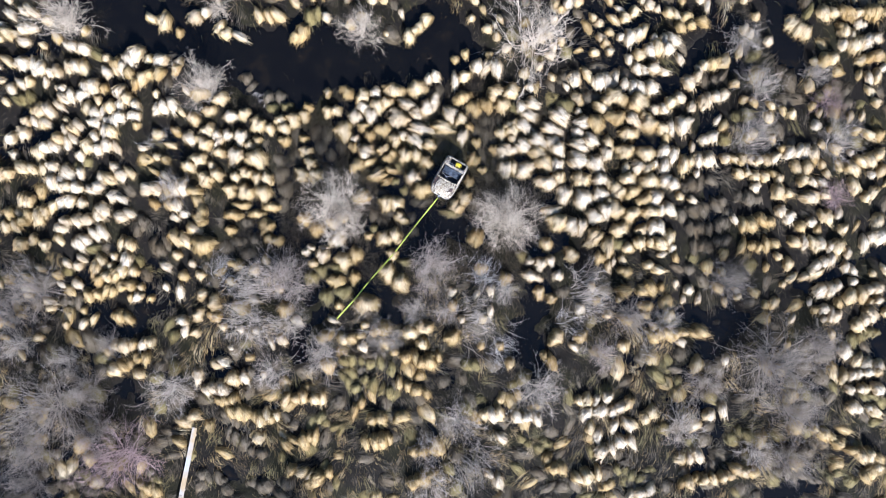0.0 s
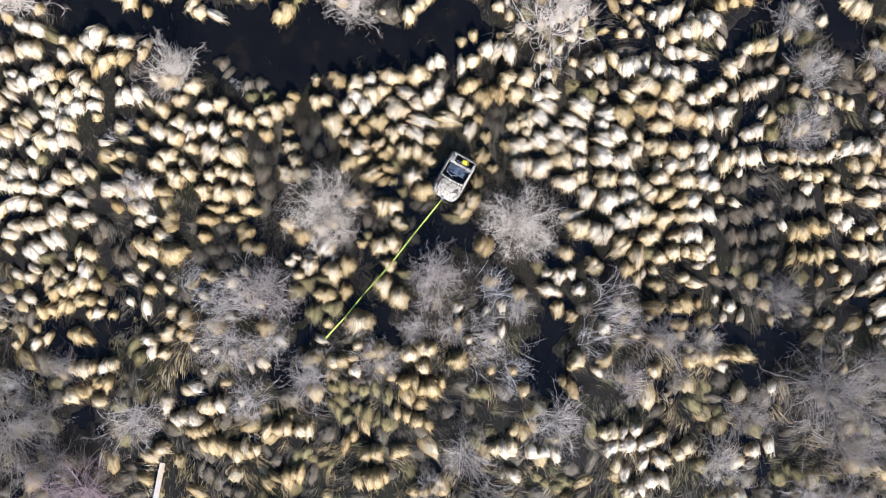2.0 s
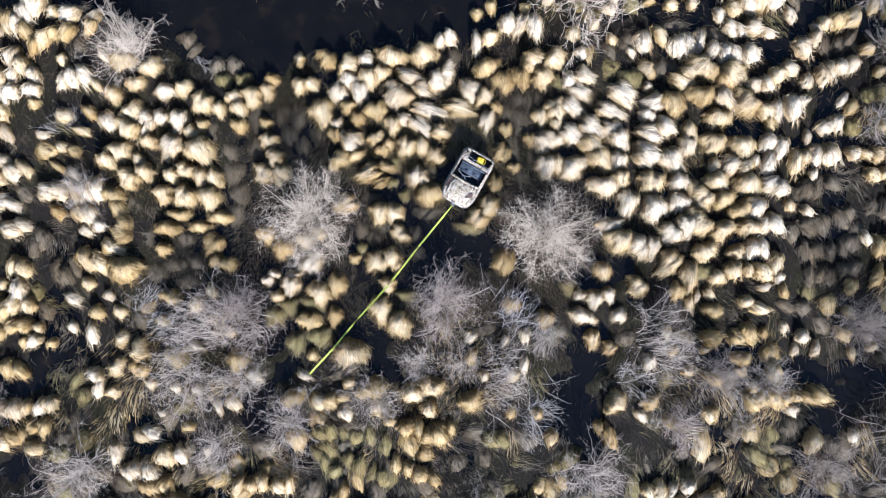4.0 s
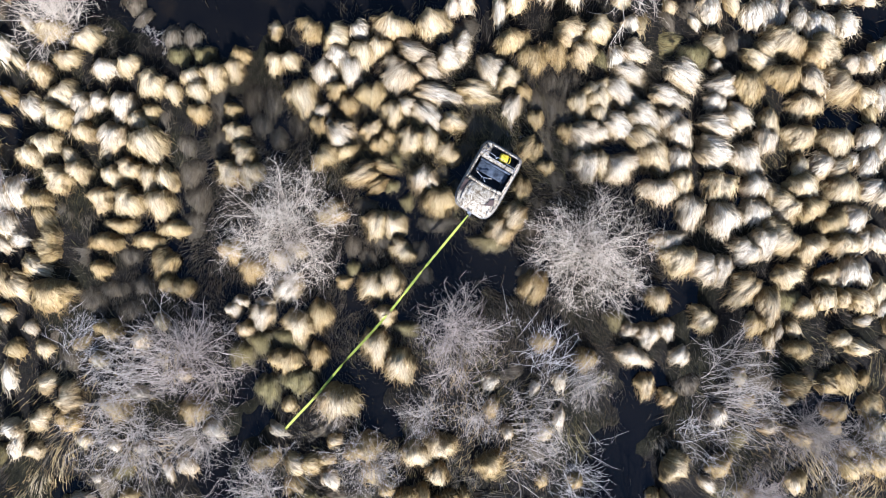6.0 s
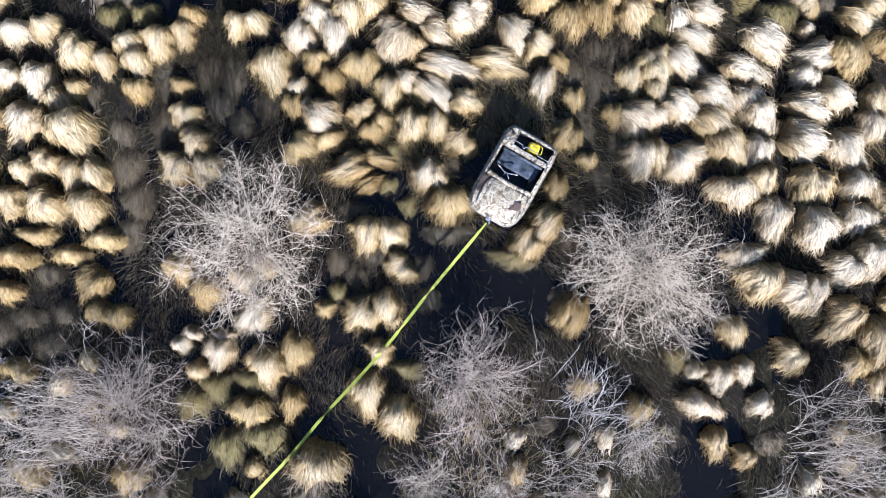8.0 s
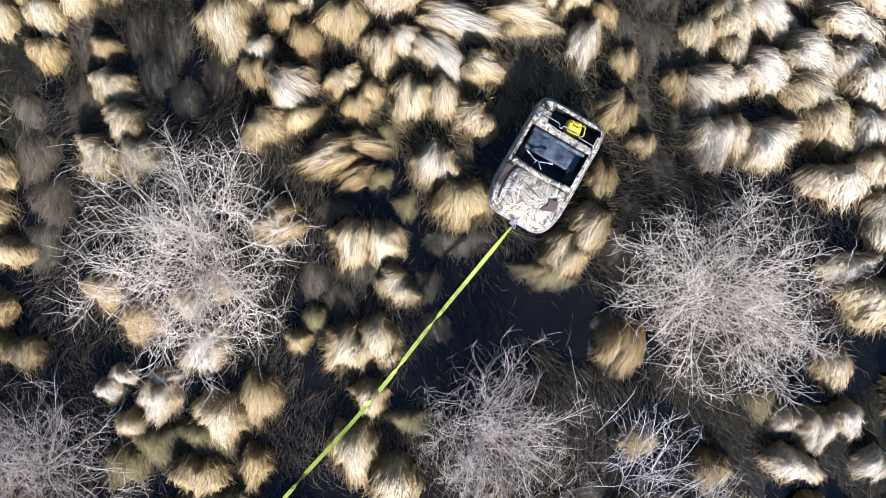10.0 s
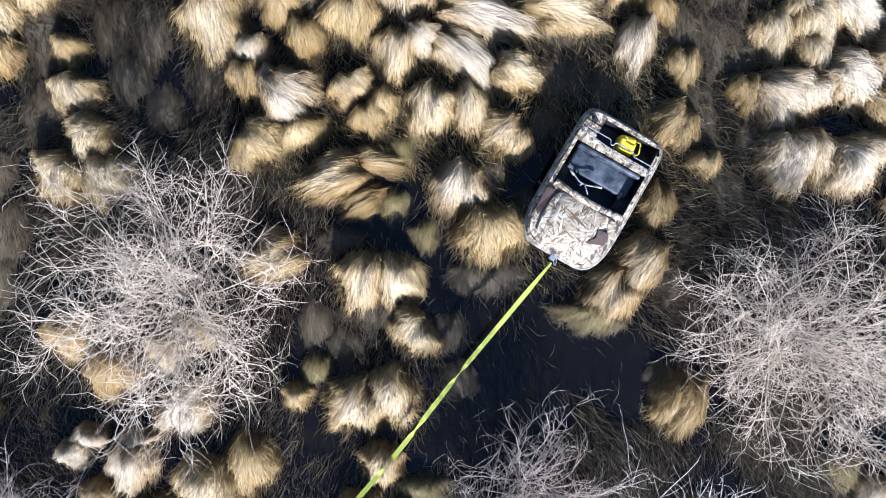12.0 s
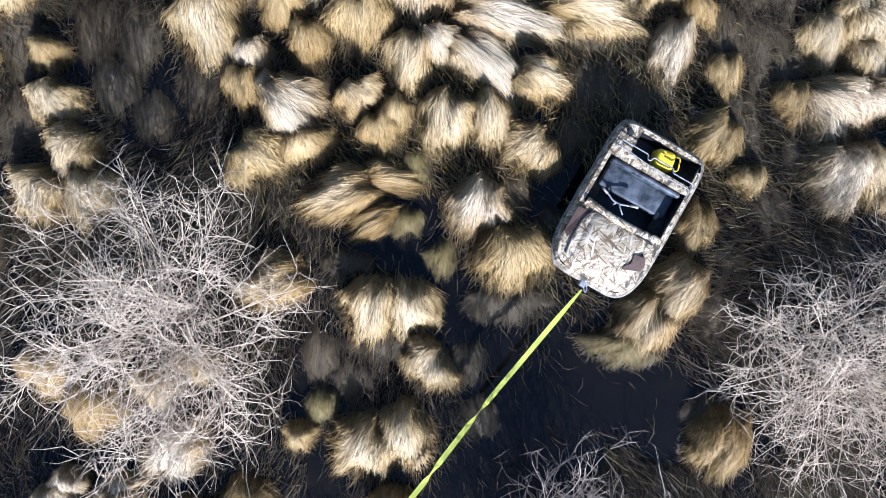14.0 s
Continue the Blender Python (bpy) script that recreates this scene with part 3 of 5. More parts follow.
tussock(-6.69, 5.12, 0.92, 0.82, -110, "straw")
tussock(-6.17, 5.17, 0.89, 0.89, -60, "straw")
tussock(-5.01, 4.83, 1.19, 0.89, -110, "pale")
tussock(-4.54, 5.36, 1.19, 0.97, -90, "pale")
tussock(-4.06, 4.92, 1.34, 0.89, -75, "pale")
tussock(-3.68, 5.44, 1.19, 1.11, -90, "straw")
tussock(-3.13, 5.64, 1.04, 1.04, -90, "straw")
tussock(-2.45, 4.71, 1.37, 1.37, -120, "pale")
tussock(-1.86, 5.54, 1.63, 0.82, -20, "pale")
tussock(-1.34, 5.02, 1.19, 0.82, -30, "pale")
tussock(-11.62, 1.42, 0.96, 1.07, -100, "straw")
tussock(-12.18, 1.19, 0.92, 0.96, -100, "straw")
tussock(-10.94, 1.10, 1.19, 0.89, -100, "straw")
tussock(-10.35, 1.10, 1.19, 0.89, -80, "straw")
tussock(-12.57, 0.37, 1.07, 0.95, -90, "straw")
tussock(-11.63, 0.26, 1.36, 1.19, -100, "straw")
tussock(-10.56, 0.21, 1.33, 1.22, -90, "straw")
tussock(-11.88, -0.51, 0.67, 1.26, -90, "golden")
tussock(-10.10, -0.61, 0.82, 1.33, -90, "golden")
tussock(-9.54, 1.29, 1.34, 1.04, -90, "brown")
tussock(-9.22, 0.40, 1.33, 1.04, -90, "brown")
tussock(-9.48, -0.49, 1.19, 1.04, -90, "brown")
tussock(-9.77, 2.18, 1.19, 0.89, -90, "brown")
tussock(-9.97, 5.31, 1.04, 0.89, -90, "olive")
tussock(-9.15, 5.39, 0.89, 0.89, -90, "olive")
tussock(-0.67, 5.37, 1.04, 1.26, -20, "pale")
tussock(-0.23, 5.73, 0.89, 1.19, -10, "pale")
tussock(0.74, 4.93, 1.41, 0.92, -60, "pale")
tussock(1.38, 4.67, 0.95, 0.95, -30, "straw")
tussock(2.15, 5.28, 1.41, 1.07, -90, "golden")
tussock(2.92, 5.43, 1.48, 0.92, -80, "golden")
tussock(3.85, 5.44, 1.41, 1.07, -60, "straw")
tussock(4.49, 5.30, 1.04, 0.67, -60, "olive")
tussock(5.68, 5.58, 1.34, 0.92, -20, "pale")
tussock(5.44, 4.92, 1.34, 0.77, -20, "pale")
tussock(5.15, 4.26, 1.48, 0.92, -40, "pale")
tussock(4.46, 3.96, 1.19, 0.89, -60, "straw")
tussock(7.34, 4.85, 1.66, 1.19, -30, "pale")
tussock(6.83, 4.10, 1.63, 0.92, -20, "pale")
tussock(7.64, 5.48, 1.19, 1.26, -90, "olive")
tussock(8.41, 5.16, 0.67, 0.52, -40, "pale")
tussock(8.56, 4.45, 1.26, 1.07, -150, "pale")
tussock(8.36, 3.92, 0.89, 0.89, -120, "pale")
tussock(9.42, 4.38, 1.48, 1.36, -90, "golden")
tussock(9.86, 5.35, 1.48, 0.92, -30, "straw")
tussock(10.18, 5.77, 1.04, 1.04, -40, "straw")
tussock(5.99, 3.38, 1.36, 1.19, -30, "pale")
tussock(6.91, 3.24, 1.36, 1.07, -50, "pale")
tussock(5.13, 3.07, 1.36, 1.07, -30, "pale")
tussock(3.98, 2.73, 1.36, 1.07, -40, "pale")
tussock(6.05, 2.61, 1.66, 1.07, -40, "straw")
tussock(7.21, 2.87, 1.22, 1.11, -60, "pale")
tussock(8.54, 3.11, 1.66, 0.92, -20, "pale")
tussock(9.20, 3.41, 1.48, 0.89, -40, "pale")
tussock(10.19, 3.20, 1.26, 0.82, -80, "straw")
tussock(8.47, 2.22, 1.81, 1.26, -30, "pale")
tussock(9.50, 1.93, 1.66, 1.21, -60, "pale")
tussock(10.09, 2.60, 1.19, 0.89, -80, "pale")
tussock(4.03, 1.70, 1.11, 1.19, -90, "pale")
tussock(5.21, 1.66, 1.11, 1.33, -60, "pale")
tussock(6.32, 2.02, 1.36, 1.21, -60, "straw")
tussock(7.14, 1.94, 1.11, 0.95, -80, "pale")
tussock(6.48, 0.83, 1.11, 1.55, -100, "pale")
tussock(7.25, 1.14, 1.11, 0.92, -90, "straw")
tussock(8.55, 1.00, 1.36, 1.30, -90, "straw")
tussock(9.73, 1.01, 1.26, 1.07, -100, "pale")
tussock(7.52, 0.10, 1.66, 1.04, -100, "pale")
tussock(8.70, -0.15, 1.66, 1.26, -80, "pale")
tussock(9.76, 0.12, 1.36, 1.09, -80, "pale")
tussock(10.32, 0.75, 1.18, 0.74, -80, "straw")
tussock(6.81, -0.88, 0.95, 1.41, -80, "pale")
tussock(7.20, -1.53, 1.36, 1.48, -100, "straw")
tussock(7.97, -1.73, 1.18, 1.33, -150, "pale")
tussock(8.59, -1.81, 1.26, 0.92, -100, "pale")
tussock(9.41, -1.21, 1.11, 1.36, -120, "pale")
tussock(10.06, -0.88, 1.26, 1.18, -90, "pale")
tussock(9.30, -2.48, 1.65, 1.18, -130, "straw")
tussock(10.19, -3.12, 1.92, 0.92, -90, "straw")
tussock(9.68, -3.69, 1.18, 0.89, -100, "golden")
tussock(7.98, -3.48, 1.00, 1.18, -130, "straw")
tussock(6.50, -2.87, 1.11, 0.92, -90, "straw")
tussock(6.14, -4.05, 0.92, 0.92, -100, "pale")
tussock(6.77, -3.87, 0.89, 0.74, -70, "pale")
tussock(5.50, -3.88, 0.62, 0.74, -90, "pale")
tussock(5.63, -4.79, 0.89, 1.40, -110, "pale")
tussock(7.18, -4.74, 0.96, 0.74, -130, "pale")
tussock(6.08, -5.79, 1.11, 0.77, -90, "straw")
tussock(6.82, -6.15, 0.77, 0.77, -120, "straw")
tussock(4.01, -4.93, 1.11, 0.92, -90, "golden")
tussock(-10.45, -1.83, 1.41, 1.04, -120, "golden")
tussock(-10.25, -2.51, 0.92, 0.77, -90, "golden")
tussock(-9.70, -2.65, 0.92, 0.80, -90, "golden")
tussock(-12.39, -1.11, 0.92, 1.33, -90, "golden")
tussock(-12.53, -2.00, 0.81, 0.81, -90, "golden")
tussock(-11.64, -1.55, 0.81, 0.92, -90, "brown")
tussock(-12.14, -2.74, 0.92, 1.18, -90, "brown")
tussock(-11.46, -3.47, 0.92, 1.33, -90, "brown")
tussock(-12.27, -4.07, 0.92, 1.09, -90, "golden")
tussock(-10.98, -1.02, 0.77, 1.19, -90, "golden")
tussock(-11.11, -2.58, 0.92, 0.92, -90, "brown")
tussock(-7.02, -3.54, 1.07, 0.92, -100, "pale")
tussock(-7.98, -3.32, 0.62, 0.62, -90, "pale")
tussock(-7.53, -4.02, 0.67, 0.77, -90, "straw")
tussock(-5.76, -3.88, 1.18, 1.18, -100, "straw")
tussock(-6.05, -4.33, 0.92, 1.36, -90, "olive")
tussock(-5.02, -3.52, 1.26, 0.89, -90, "golden")
tussock(-6.18, -5.11, 1.21, 1.26, -100, "golden")
tussock(-5.08, -4.91, 1.26, 0.77, -90, "golden")
tussock(-5.73, -5.80, 1.26, 1.48, -90, "olive")
tussock(-2.80, -3.47, 0.81, 0.77, -100, "straw")
tussock(-3.09, -4.56, 1.36, 1.09, -90, "straw")
tussock(-2.27, -5.23, 1.48, 1.36, -100, "straw")
tussock(-2.06, -3.96, 0.67, 0.95, -90, "olive")
tussock(-4.39, -6.52, 1.65, 1.62, -90, "straw")
tussock(-7.67, -4.91, 1.33, 1.03, -90, "olive")
tussock(-6.76, -6.08, 1.33, 1.03, -90, "olive")
tussock(-7.08, -4.46, 1.03, 1.03, -90, "olive")
tussock(2.47, 2.30, 1.19, 0.89, -90, "brown")
tussock(2.90, 3.65, 1.34, 0.89, -90, "brown")
tussock(2.31, 3.94, 1.19, 0.89, -90, "brown")
tussock(3.34, 4.54, 1.19, 0.89, -90, "brown")
tussock(2.90, 4.54, 1.04, 0.89, -90, "brown")
tussock(5.03, -3.59, 1.03, 0.89, -90, "olive")
tussock(2.21, -2.44, 1.33, 0.89, -100, "golden")
tussock(2.53, -4.35, 0.89, 0.89, -90, "golden")
tussock(-11.93, -6.72, 1.33, 1.18, -90, "golden")
tussock(-9.26, -6.84, 1.33, 1.18, -90, "golden")
tussock(-10.91, 3.36, 0.89, 0.74, -90, "golden")
tussock(-14.34, 6.13, 1.14, 1.33, -90, "straw")
tussock(-13.06, 5.86, 1.02, 1.19, -60, "straw")
tussock(-14.68, 4.67, 1.02, 1.19, -120, "straw")
tussock(-13.77, 5.13, 0.88, 1.02, -70, "straw")
tussock(-13.84, 3.94, 1.14, 1.33, -60, "straw")
tussock(-14.10, 3.21, 1.14, 1.33, -120, "straw")
tussock(-13.19, 2.68, 0.88, 1.02, -90, "straw")
tussock(-14.45, 2.21, 1.14, 1.33, -90, "straw")
tussock(-14.99, 1.84, 1.02, 1.19, -90, "straw")
tussock(-14.07, 1.04, 1.14, 1.33, -120, "straw")
tussock(-13.34, 1.32, 1.02, 1.19, -100, "straw")
tussock(-6.70, 6.28, 0.61, 0.72, 180, "straw")
tussock(-4.52, 6.02, 1.07, 1.25, -30, "straw")
tussock(-2.71, 6.31, 1.32, 1.54, -100, "straw")
tussock(-1.26, 6.51, 1.26, 1.47, -60, "straw")
tussock(3.44, 6.18, 1.26, 1.47, -30, "straw")
tussock(4.38, 6.28, 1.16, 1.35, -45, "straw")
tussock(8.31, 5.91, 0.88, 1.02, -150, "straw")
tussock(10.65, 5.93, 1.37, 1.60, -120, "straw")
tussock(11.20, 2.72, 1.16, 1.35, -100, "straw")
tussock(12.00, 5.62, 1.60, 1.86, -40, "straw")
tussock(12.54, 4.45, 1.37, 1.60, -140, "straw")
tussock(11.37, 3.77, 1.16, 1.35, -90, "straw")
tussock(12.46, 2.55, 1.26, 1.47, -90, "straw")
tussock(10.67, 0.34, 1.37, 1.60, -130, "straw")
tussock(11.39, 1.06, 1.16, 1.35, -60, "straw")
tussock(12.73, 0.93, 1.26, 1.47, -90, "straw")
tussock(10.50, -0.74, 1.44, 1.68, -140, "straw")
tussock(11.61, -1.09, 1.16, 1.35, -60, "straw")
tussock(12.79, -0.95, 1.11, 1.29, -90, "straw")
tussock(-14.27, -5.87, 0.81, 0.94, 0, "straw")
tussock(-13.49, -6.40, 1.07, 1.25, 0, "straw")
tussock(-14.47, -7.13, 0.91, 1.06, -30, "straw")
tussock(-14.67, -8.21, 0.75, 0.88, -60, "straw")
tussock(-1.65, -8.20, 1.16, 1.35, -80, "straw")
tussock(10.86, -2.00, 1.16, 1.35, -60, "straw")
tussock(11.40, -3.07, 0.88, 1.02, -80, "straw")
tussock(12.29, -1.98, 0.88, 1.02, -70, "straw")
tussock(7.14, -8.48, 1.11, 1.29, -30, "straw")
tussock(-0.93, -7.92, 1.16, 1.35, -90, "straw")
tussock(12.69, -4.13, 0.77, 0.90, -90, "straw")
tussock(-14.69, 0.30, 1.02, 1.19, -90, "golden")
tussock(-14.39, -1.14, 1.26, 1.47, 170, "golden")
tussock(-5.52, 6.29, 0.97, 1.13, -120, "golden")
tussock(1.46, 5.89, 1.16, 1.35, -70, "golden")
tussock(10.65, 4.70, 1.26, 1.47, -90, "golden")
tussock(11.66, 0.24, 1.16, 1.35, -60, "golden")
tussock(12.50, -0.18, 1.16, 1.35, -60, "golden")
tussock(-14.18, -2.95, 1.53, 1.78, -90, "golden")
tussock(-3.45, -8.04, 1.26, 1.47, -60, "golden")
tussock(-6.86, -8.44, 1.02, 1.19, -60, "golden")
tussock(11.26, -4.50, 0.88, 1.02, -90, "golden")
tussock(8.60, -8.46, 0.98, 1.15, -60, "golden")
tussock(12.52, -6.63, 0.88, 1.02, -90, "golden")
tussock(0.87, -8.52, 1.11, 1.29, -60, "golden")
tussock(-13.96, -0.14, 1.07, 1.25, -120, "brown")
tussock(-0.17, 6.24, 1.16, 1.35, -45, "brown")
tussock(9.12, 5.95, 1.11, 1.29, -90, "brown")
tussock(-13.30, -1.40, 1.02, 1.19, 180, "brown")
tussock(-12.91, -3.08, 1.16, 1.35, -90, "brown")
tussock(11.77, -5.39, 0.88, 1.02, -60, "brown")
tussock(11.95, -7.67, 1.11, 1.29, -60, "brown")
tussock(10.68, -2.90, 1.26, 1.47, -90, "olive")


def sweep(x, y):
    """The way in which the grass falls over, in radians: mostly towards -y, wandering over some metres."""
    return radians(-76) + 0.55 * np.sin(0.33 * x + 0.8) * np.cos(0.41 * y - 0.4) + 0.4 * np.sin(0.9 * x - 0.7 * y) + 0.3 * np.sin(1.7 * y + 0.6 * x)


BARE = [
    (1.5, -2.6, 2.4, -3.1, 0.62),
    (-7.2, 3.3, -6.7, 2.5, 0.79),
    (-6.0, 2.9, -5.8, 2.4, 0.44),
    (3.0, 2.3, 3.2, 1.0, 0.62),
    (2.6, 1.6, 2.8, 0.6, 0.35),
    (-0.1, -1.0, 1.6, -1.9, 0.97),
    (-0.8, -1.7, -1.9, -3.1, 0.70),
    (-4.0, -0.8, -3.9, -3.1, 0.35),
    (-3.3, 0.7, -2.6, 0.7, 0.40),
    (-0.5, 1.6, -0.3, 1.8, 0.44),
    (-1.9, -0.5, -1.7, 0.2, 0.35),
    (5.8, -3.1, 8.5, -2.7, 0.73),
    (5.8, -6.8, 5.3, -8.6, 0.91),
    (-3.5, -6.1, -2.6, -7.6, 0.73),
    (11.8, -6.1, 13.2, -5.9, 0.55),
    (-7.9, -5.8, -7.5, -8.6, 0.55),
    (-9.9, 6.3, -7.5, 6.5, 0.91),
    (-9.3, 1.5, -9.3, -0.4, 0.46),
    (1.2, -2.8, 2.3, -4.3, 0.73),
]


# hollows in the wider field where no clump stands
HOLLOWS_WEST = [
    (-23.5, 7.4, -21.3, 7.7, 0.39),
    (-24.9, 5.6, -24.0, 5.9, 0.43),
    (-26.0, 4.6, -25.4, 4.4, 0.43),
    (-22.7, 6.1, -22.5, 5.8, 0.29),
    (-18.2, 6.4, -17.7, 6.3, 0.36),
    (-17.5, 4.3, -16.5, 4.6, 0.50),
    (-20.0, 4.2, -19.1, 3.9, 0.36),
    (-20.8, 3.9, -20.6, 3.8, 0.33),
    (-24.1, 4.1, -23.9, 3.9, 0.36),
    (-21.7, 2.9, -21.5, 3.0, 0.36),
    (-25.1, 1.0, -24.4, 0.8, 0.46),
    (-23.6, 0.5, -22.7, 0.1, 0.39),
    (-25.8, -0.1, -25.0, -0.3, 0.36),
    (-20.9, -0.0, -20.4, -0.2, 0.36),
    (-24.5, -1.6, -21.7, -0.9, 0.39),
    (-24.8, -1.9, -24.1, -2.4, 0.39),
    (-24.1, -2.8, -22.8, -2.9, 0.46),
    (-17.7, -2.8, -16.9, -3.1, 0.53),
    (-18.4, -0.3, -18.1, -0.2, 0.36),
]
HOLLOWS_EAST = [
    (10.6, 8.0, 11.7, 8.1, 0.39),
    (8.3, 6.8, 10.3, 6.6, 0.39),
    (13.2, 6.2, 14.0, 6.8, 0.57),
    (12.3, 5.2, 12.5, 5.2, 0.39),
    (13.7, 4.9, 15.1, 5.4, 0.39),
    (16.7, 7.9, 17.8, 8.1, 0.50),
    (11.3, 9.3, 12.3, 9.5, 0.39),
    (10.2, 5.6, 10.5, 5.6, 0.33),
    (11.1, 4.9, 10.8, 3.7, 0.36),
    (14.6, 4.1, 15.6, 4.2, 0.39),
    (16.2, 4.6, 16.4, 4.5, 0.43),
    (17.4, 5.4, 17.6, 5.3, 0.57),
]
HOLLOWS_SOUTHEAST = [
    (9.4, 2.5, 9.0, 2.3, 0.46),
    (7.6, 1.3, 9.0, 1.4, 0.39),
    (11.4, 2.0, 11.9, 2.0, 0.43),
    (10.1, 1.0, 10.3, 1.0, 0.36),
    (8.5, -0.0, 9.7, 0.2, 0.36),
    (7.6, -0.9, 9.2, -1.2, 0.50),
    (11.6, -0.5, 11.8, -0.6, 0.43),
    (13.8, 0.5, 14.1, 0.5, 0.39),
    (13.5, -0.5, 13.7, -0.6, 0.43),
    (14.9, -0.7, 15.3, -0.8, 0.60),
    (7.6, -2.7, 8.4, -2.9, 0.60),
    (17.8, -2.9, 19.9, -2.7, 0.36),
    (18.6, 0.2, 19.3, -0.4, 0.53),
    (15.6, -2.7, 16.0, -3.1, 0.46),
]


def bare(x, y):
    """Open mud and hollows with no clumps."""
    for ax, ay, bx, by, r in BARE + HOLLOWS_WEST + HOLLOWS_EAST + HOLLOWS_SOUTHEAST:
        dx, dy = bx - ax, by - ay
        k = min(1, max(0, ((x - ax) * dx + (y - ay) * dy) / (dx * dx + dy * dy)))
        if math.hypot(x - ax - k * dx, y - ay - k * dy) < r:
            return True
    return False


RIDGES = []


def ridge(ax, ay, bx, by, tone):
    """A run of tussocks of the wider marsh from one end to the other."""
    g = random.Random(int(100 * ax + 7 * by))
    n = max(1, round(math.hypot(bx - ax, by - ay) / 0.52))
    for k in range(n):
        t = (k + 0.5) / n
        own = g.choice((tone, tone, tone, {"pale": "straw", "straw": "golden"}.get(tone, tone)))
        RIDGES.append((ax + (bx - ax) * t + g.gauss(0, 0.08), ay + (by - ay) * t + g.gauss(0, 0.08), own))


ridge(-25.9, 11.0, -24.2, 11.3, "pale")
ridge(-26.1, 9.7, -24.3, 10.2, "pale")
ridge(-22.6, 9.2, -21.2, 8.9, "pale")
ridge(-26.0, 8.3, -23.6, 7.8, "pale")
ridge(-23.6, 7.5, -21.1, 8.1, "pale")
ridge(-26.0, 6.5, -24.3, 7.0, "pale")
ridge(-25.7, 5.9, -24.3, 6.1, "olive")
ridge(-20.2, 7.3, -17.8, 8.8, "pale")
ridge(-19.5, 7.9, -18.2, 7.5, "straw")
ridge(-18.5, 6.8, -16.5, 7.6, "straw")
ridge(-17.7, 8.3, -16.5, 8.3, "pale")
ridge(-21.6, 6.6, -20.4, 6.8, "pale")
ridge(-22.9, 6.0, -21.2, 6.1, "pale")
ridge(-24.3, 5.1, -22.6, 5.6, "pale")
ridge(-21.3, 5.4, -20.2, 6.0, "pale")
ridge(-20.7, 4.9, -19.0, 5.7, "pale")
ridge(-19.4, 6.5, -18.0, 5.4, "pale")
ridge(-26.0, 3.4, -24.8, 3.9, "pale")
ridge(-25.3, 4.7, -23.3, 4.4, "pale")
ridge(-24.3, 2.7, -22.6, 3.6, "pale")
ridge(-22.8, 4.0, -21.3, 4.4, "pale")
ridge(-22.6, 3.2, -21.8, 3.7, "pale")
ridge(-21.6, 2.6, -20.8, 3.0, "pale")
ridge(-20.9, 3.7, -19.4, 4.1, "pale")
ridge(-21.3, 3.2, -19.2, 3.0, "pale")
ridge(-20.8, 4.4, -18.7, 4.9, "pale")
ridge(-18.7, 5.2, -18.0, 4.6, "pale")
ridge(-26.1, 1.6, -24.4, 2.1, "straw")
ridge(-24.0, 1.5, -23.0, 1.9, "pale")
ridge(-23.7, 1.0, -21.6, 0.7, "pale")
ridge(-25.4, 0.0, -24.4, -0.3, "straw")
ridge(-26.1, -0.7, -24.4, -1.2, "straw")
ridge(-23.0, 1.0, -21.5, 1.6, "pale")
ridge(-21.8, 1.9, -20.9, 2.1, "olive")
ridge(-21.1, 0.5, -20.3, 0.7, "pale")
ridge(-20.6, 1.1, -18.4, 1.5, "pale")
ridge(-19.9, -0.0, -18.9, 0.0, "pale")
ridge(-24.4, -1.1, -22.0, -0.1, "pale")
ridge(-23.0, -1.9, -20.0, -0.7, "pale")
ridge(-22.0, -2.8, -20.0, -1.8, "pale")
ridge(-21.2, -3.1, -20.5, -2.8, "olive")
ridge(-25.8, -2.8, -24.4, -2.5, "straw")
ridge(-25.8, -1.7, -24.7, -1.4, "straw")
ridge(-23.9, -2.9, -22.7, -2.4, "pale")
ridge(-17.2, 5.2, -15.8, 5.6, "pale")
ridge(-15.1, 4.7, -14.6, 4.4, "pale")
ridge(-13.4, 5.6, -12.9, 5.3, "pale")
ridge(-14.8, 2.7, -13.0, 3.5, "pale")
ridge(-15.0, 2.0, -13.5, 1.9, "pale")
ridge(-15.2, 3.5, -13.0, 3.9, "pale")
ridge(-17.9, 0.4, -15.2, 0.7, "pale")
ridge(-19.6, -1.2, -18.4, -0.8, "pale")
ridge(-18.3, -1.7, -17.6, -1.3, "brown")
ridge(-16.5, -0.6, -15.5, -0.1, "pale")
ridge(-16.2, -1.4, -15.2, -0.8, "pale")
ridge(-14.8, -0.2, -13.1, 0.4, "straw")
ridge(-15.0, -1.9, -13.1, -1.3, "straw")
ridge(-14.7, 1.1, -13.1, 1.4, "straw")
ridge(-16.2, -2.3, -15.2, -2.5, "straw")
ridge(-19.3, -2.6, -18.3, -2.9, "straw")
ridge(-14.3, -2.9, -13.0, -2.5, "golden")
ridge(-17.6, -2.9, -16.6, -3.2, "brown")
ridge(-17.5, 10.8, -16.1, 10.7, "straw")
ridge(-15.8, 9.8, -15.3, 10.2, "golden")
ridge(-14.8, 10.9, -13.7, 11.3, "pale")
ridge(-13.2, 10.5, -12.7, 9.7, "straw")
ridge(-12.3, 9.7, -11.9, 9.5, "pale")
ridge(-11.0, 11.0, -9.3, 10.8, "straw")
ridge(-8.8, 9.6, -8.0, 9.9, "golden")
ridge(-8.0, 10.8, -7.0, 11.0, "olive")
ridge(-1.9, 9.6, -0.5, 10.8, "straw")
ridge(-6.8, 6.0, -6.3, 6.3, "pale")
ridge(-5.6, 6.0, -5.5, 6.6, "golden")
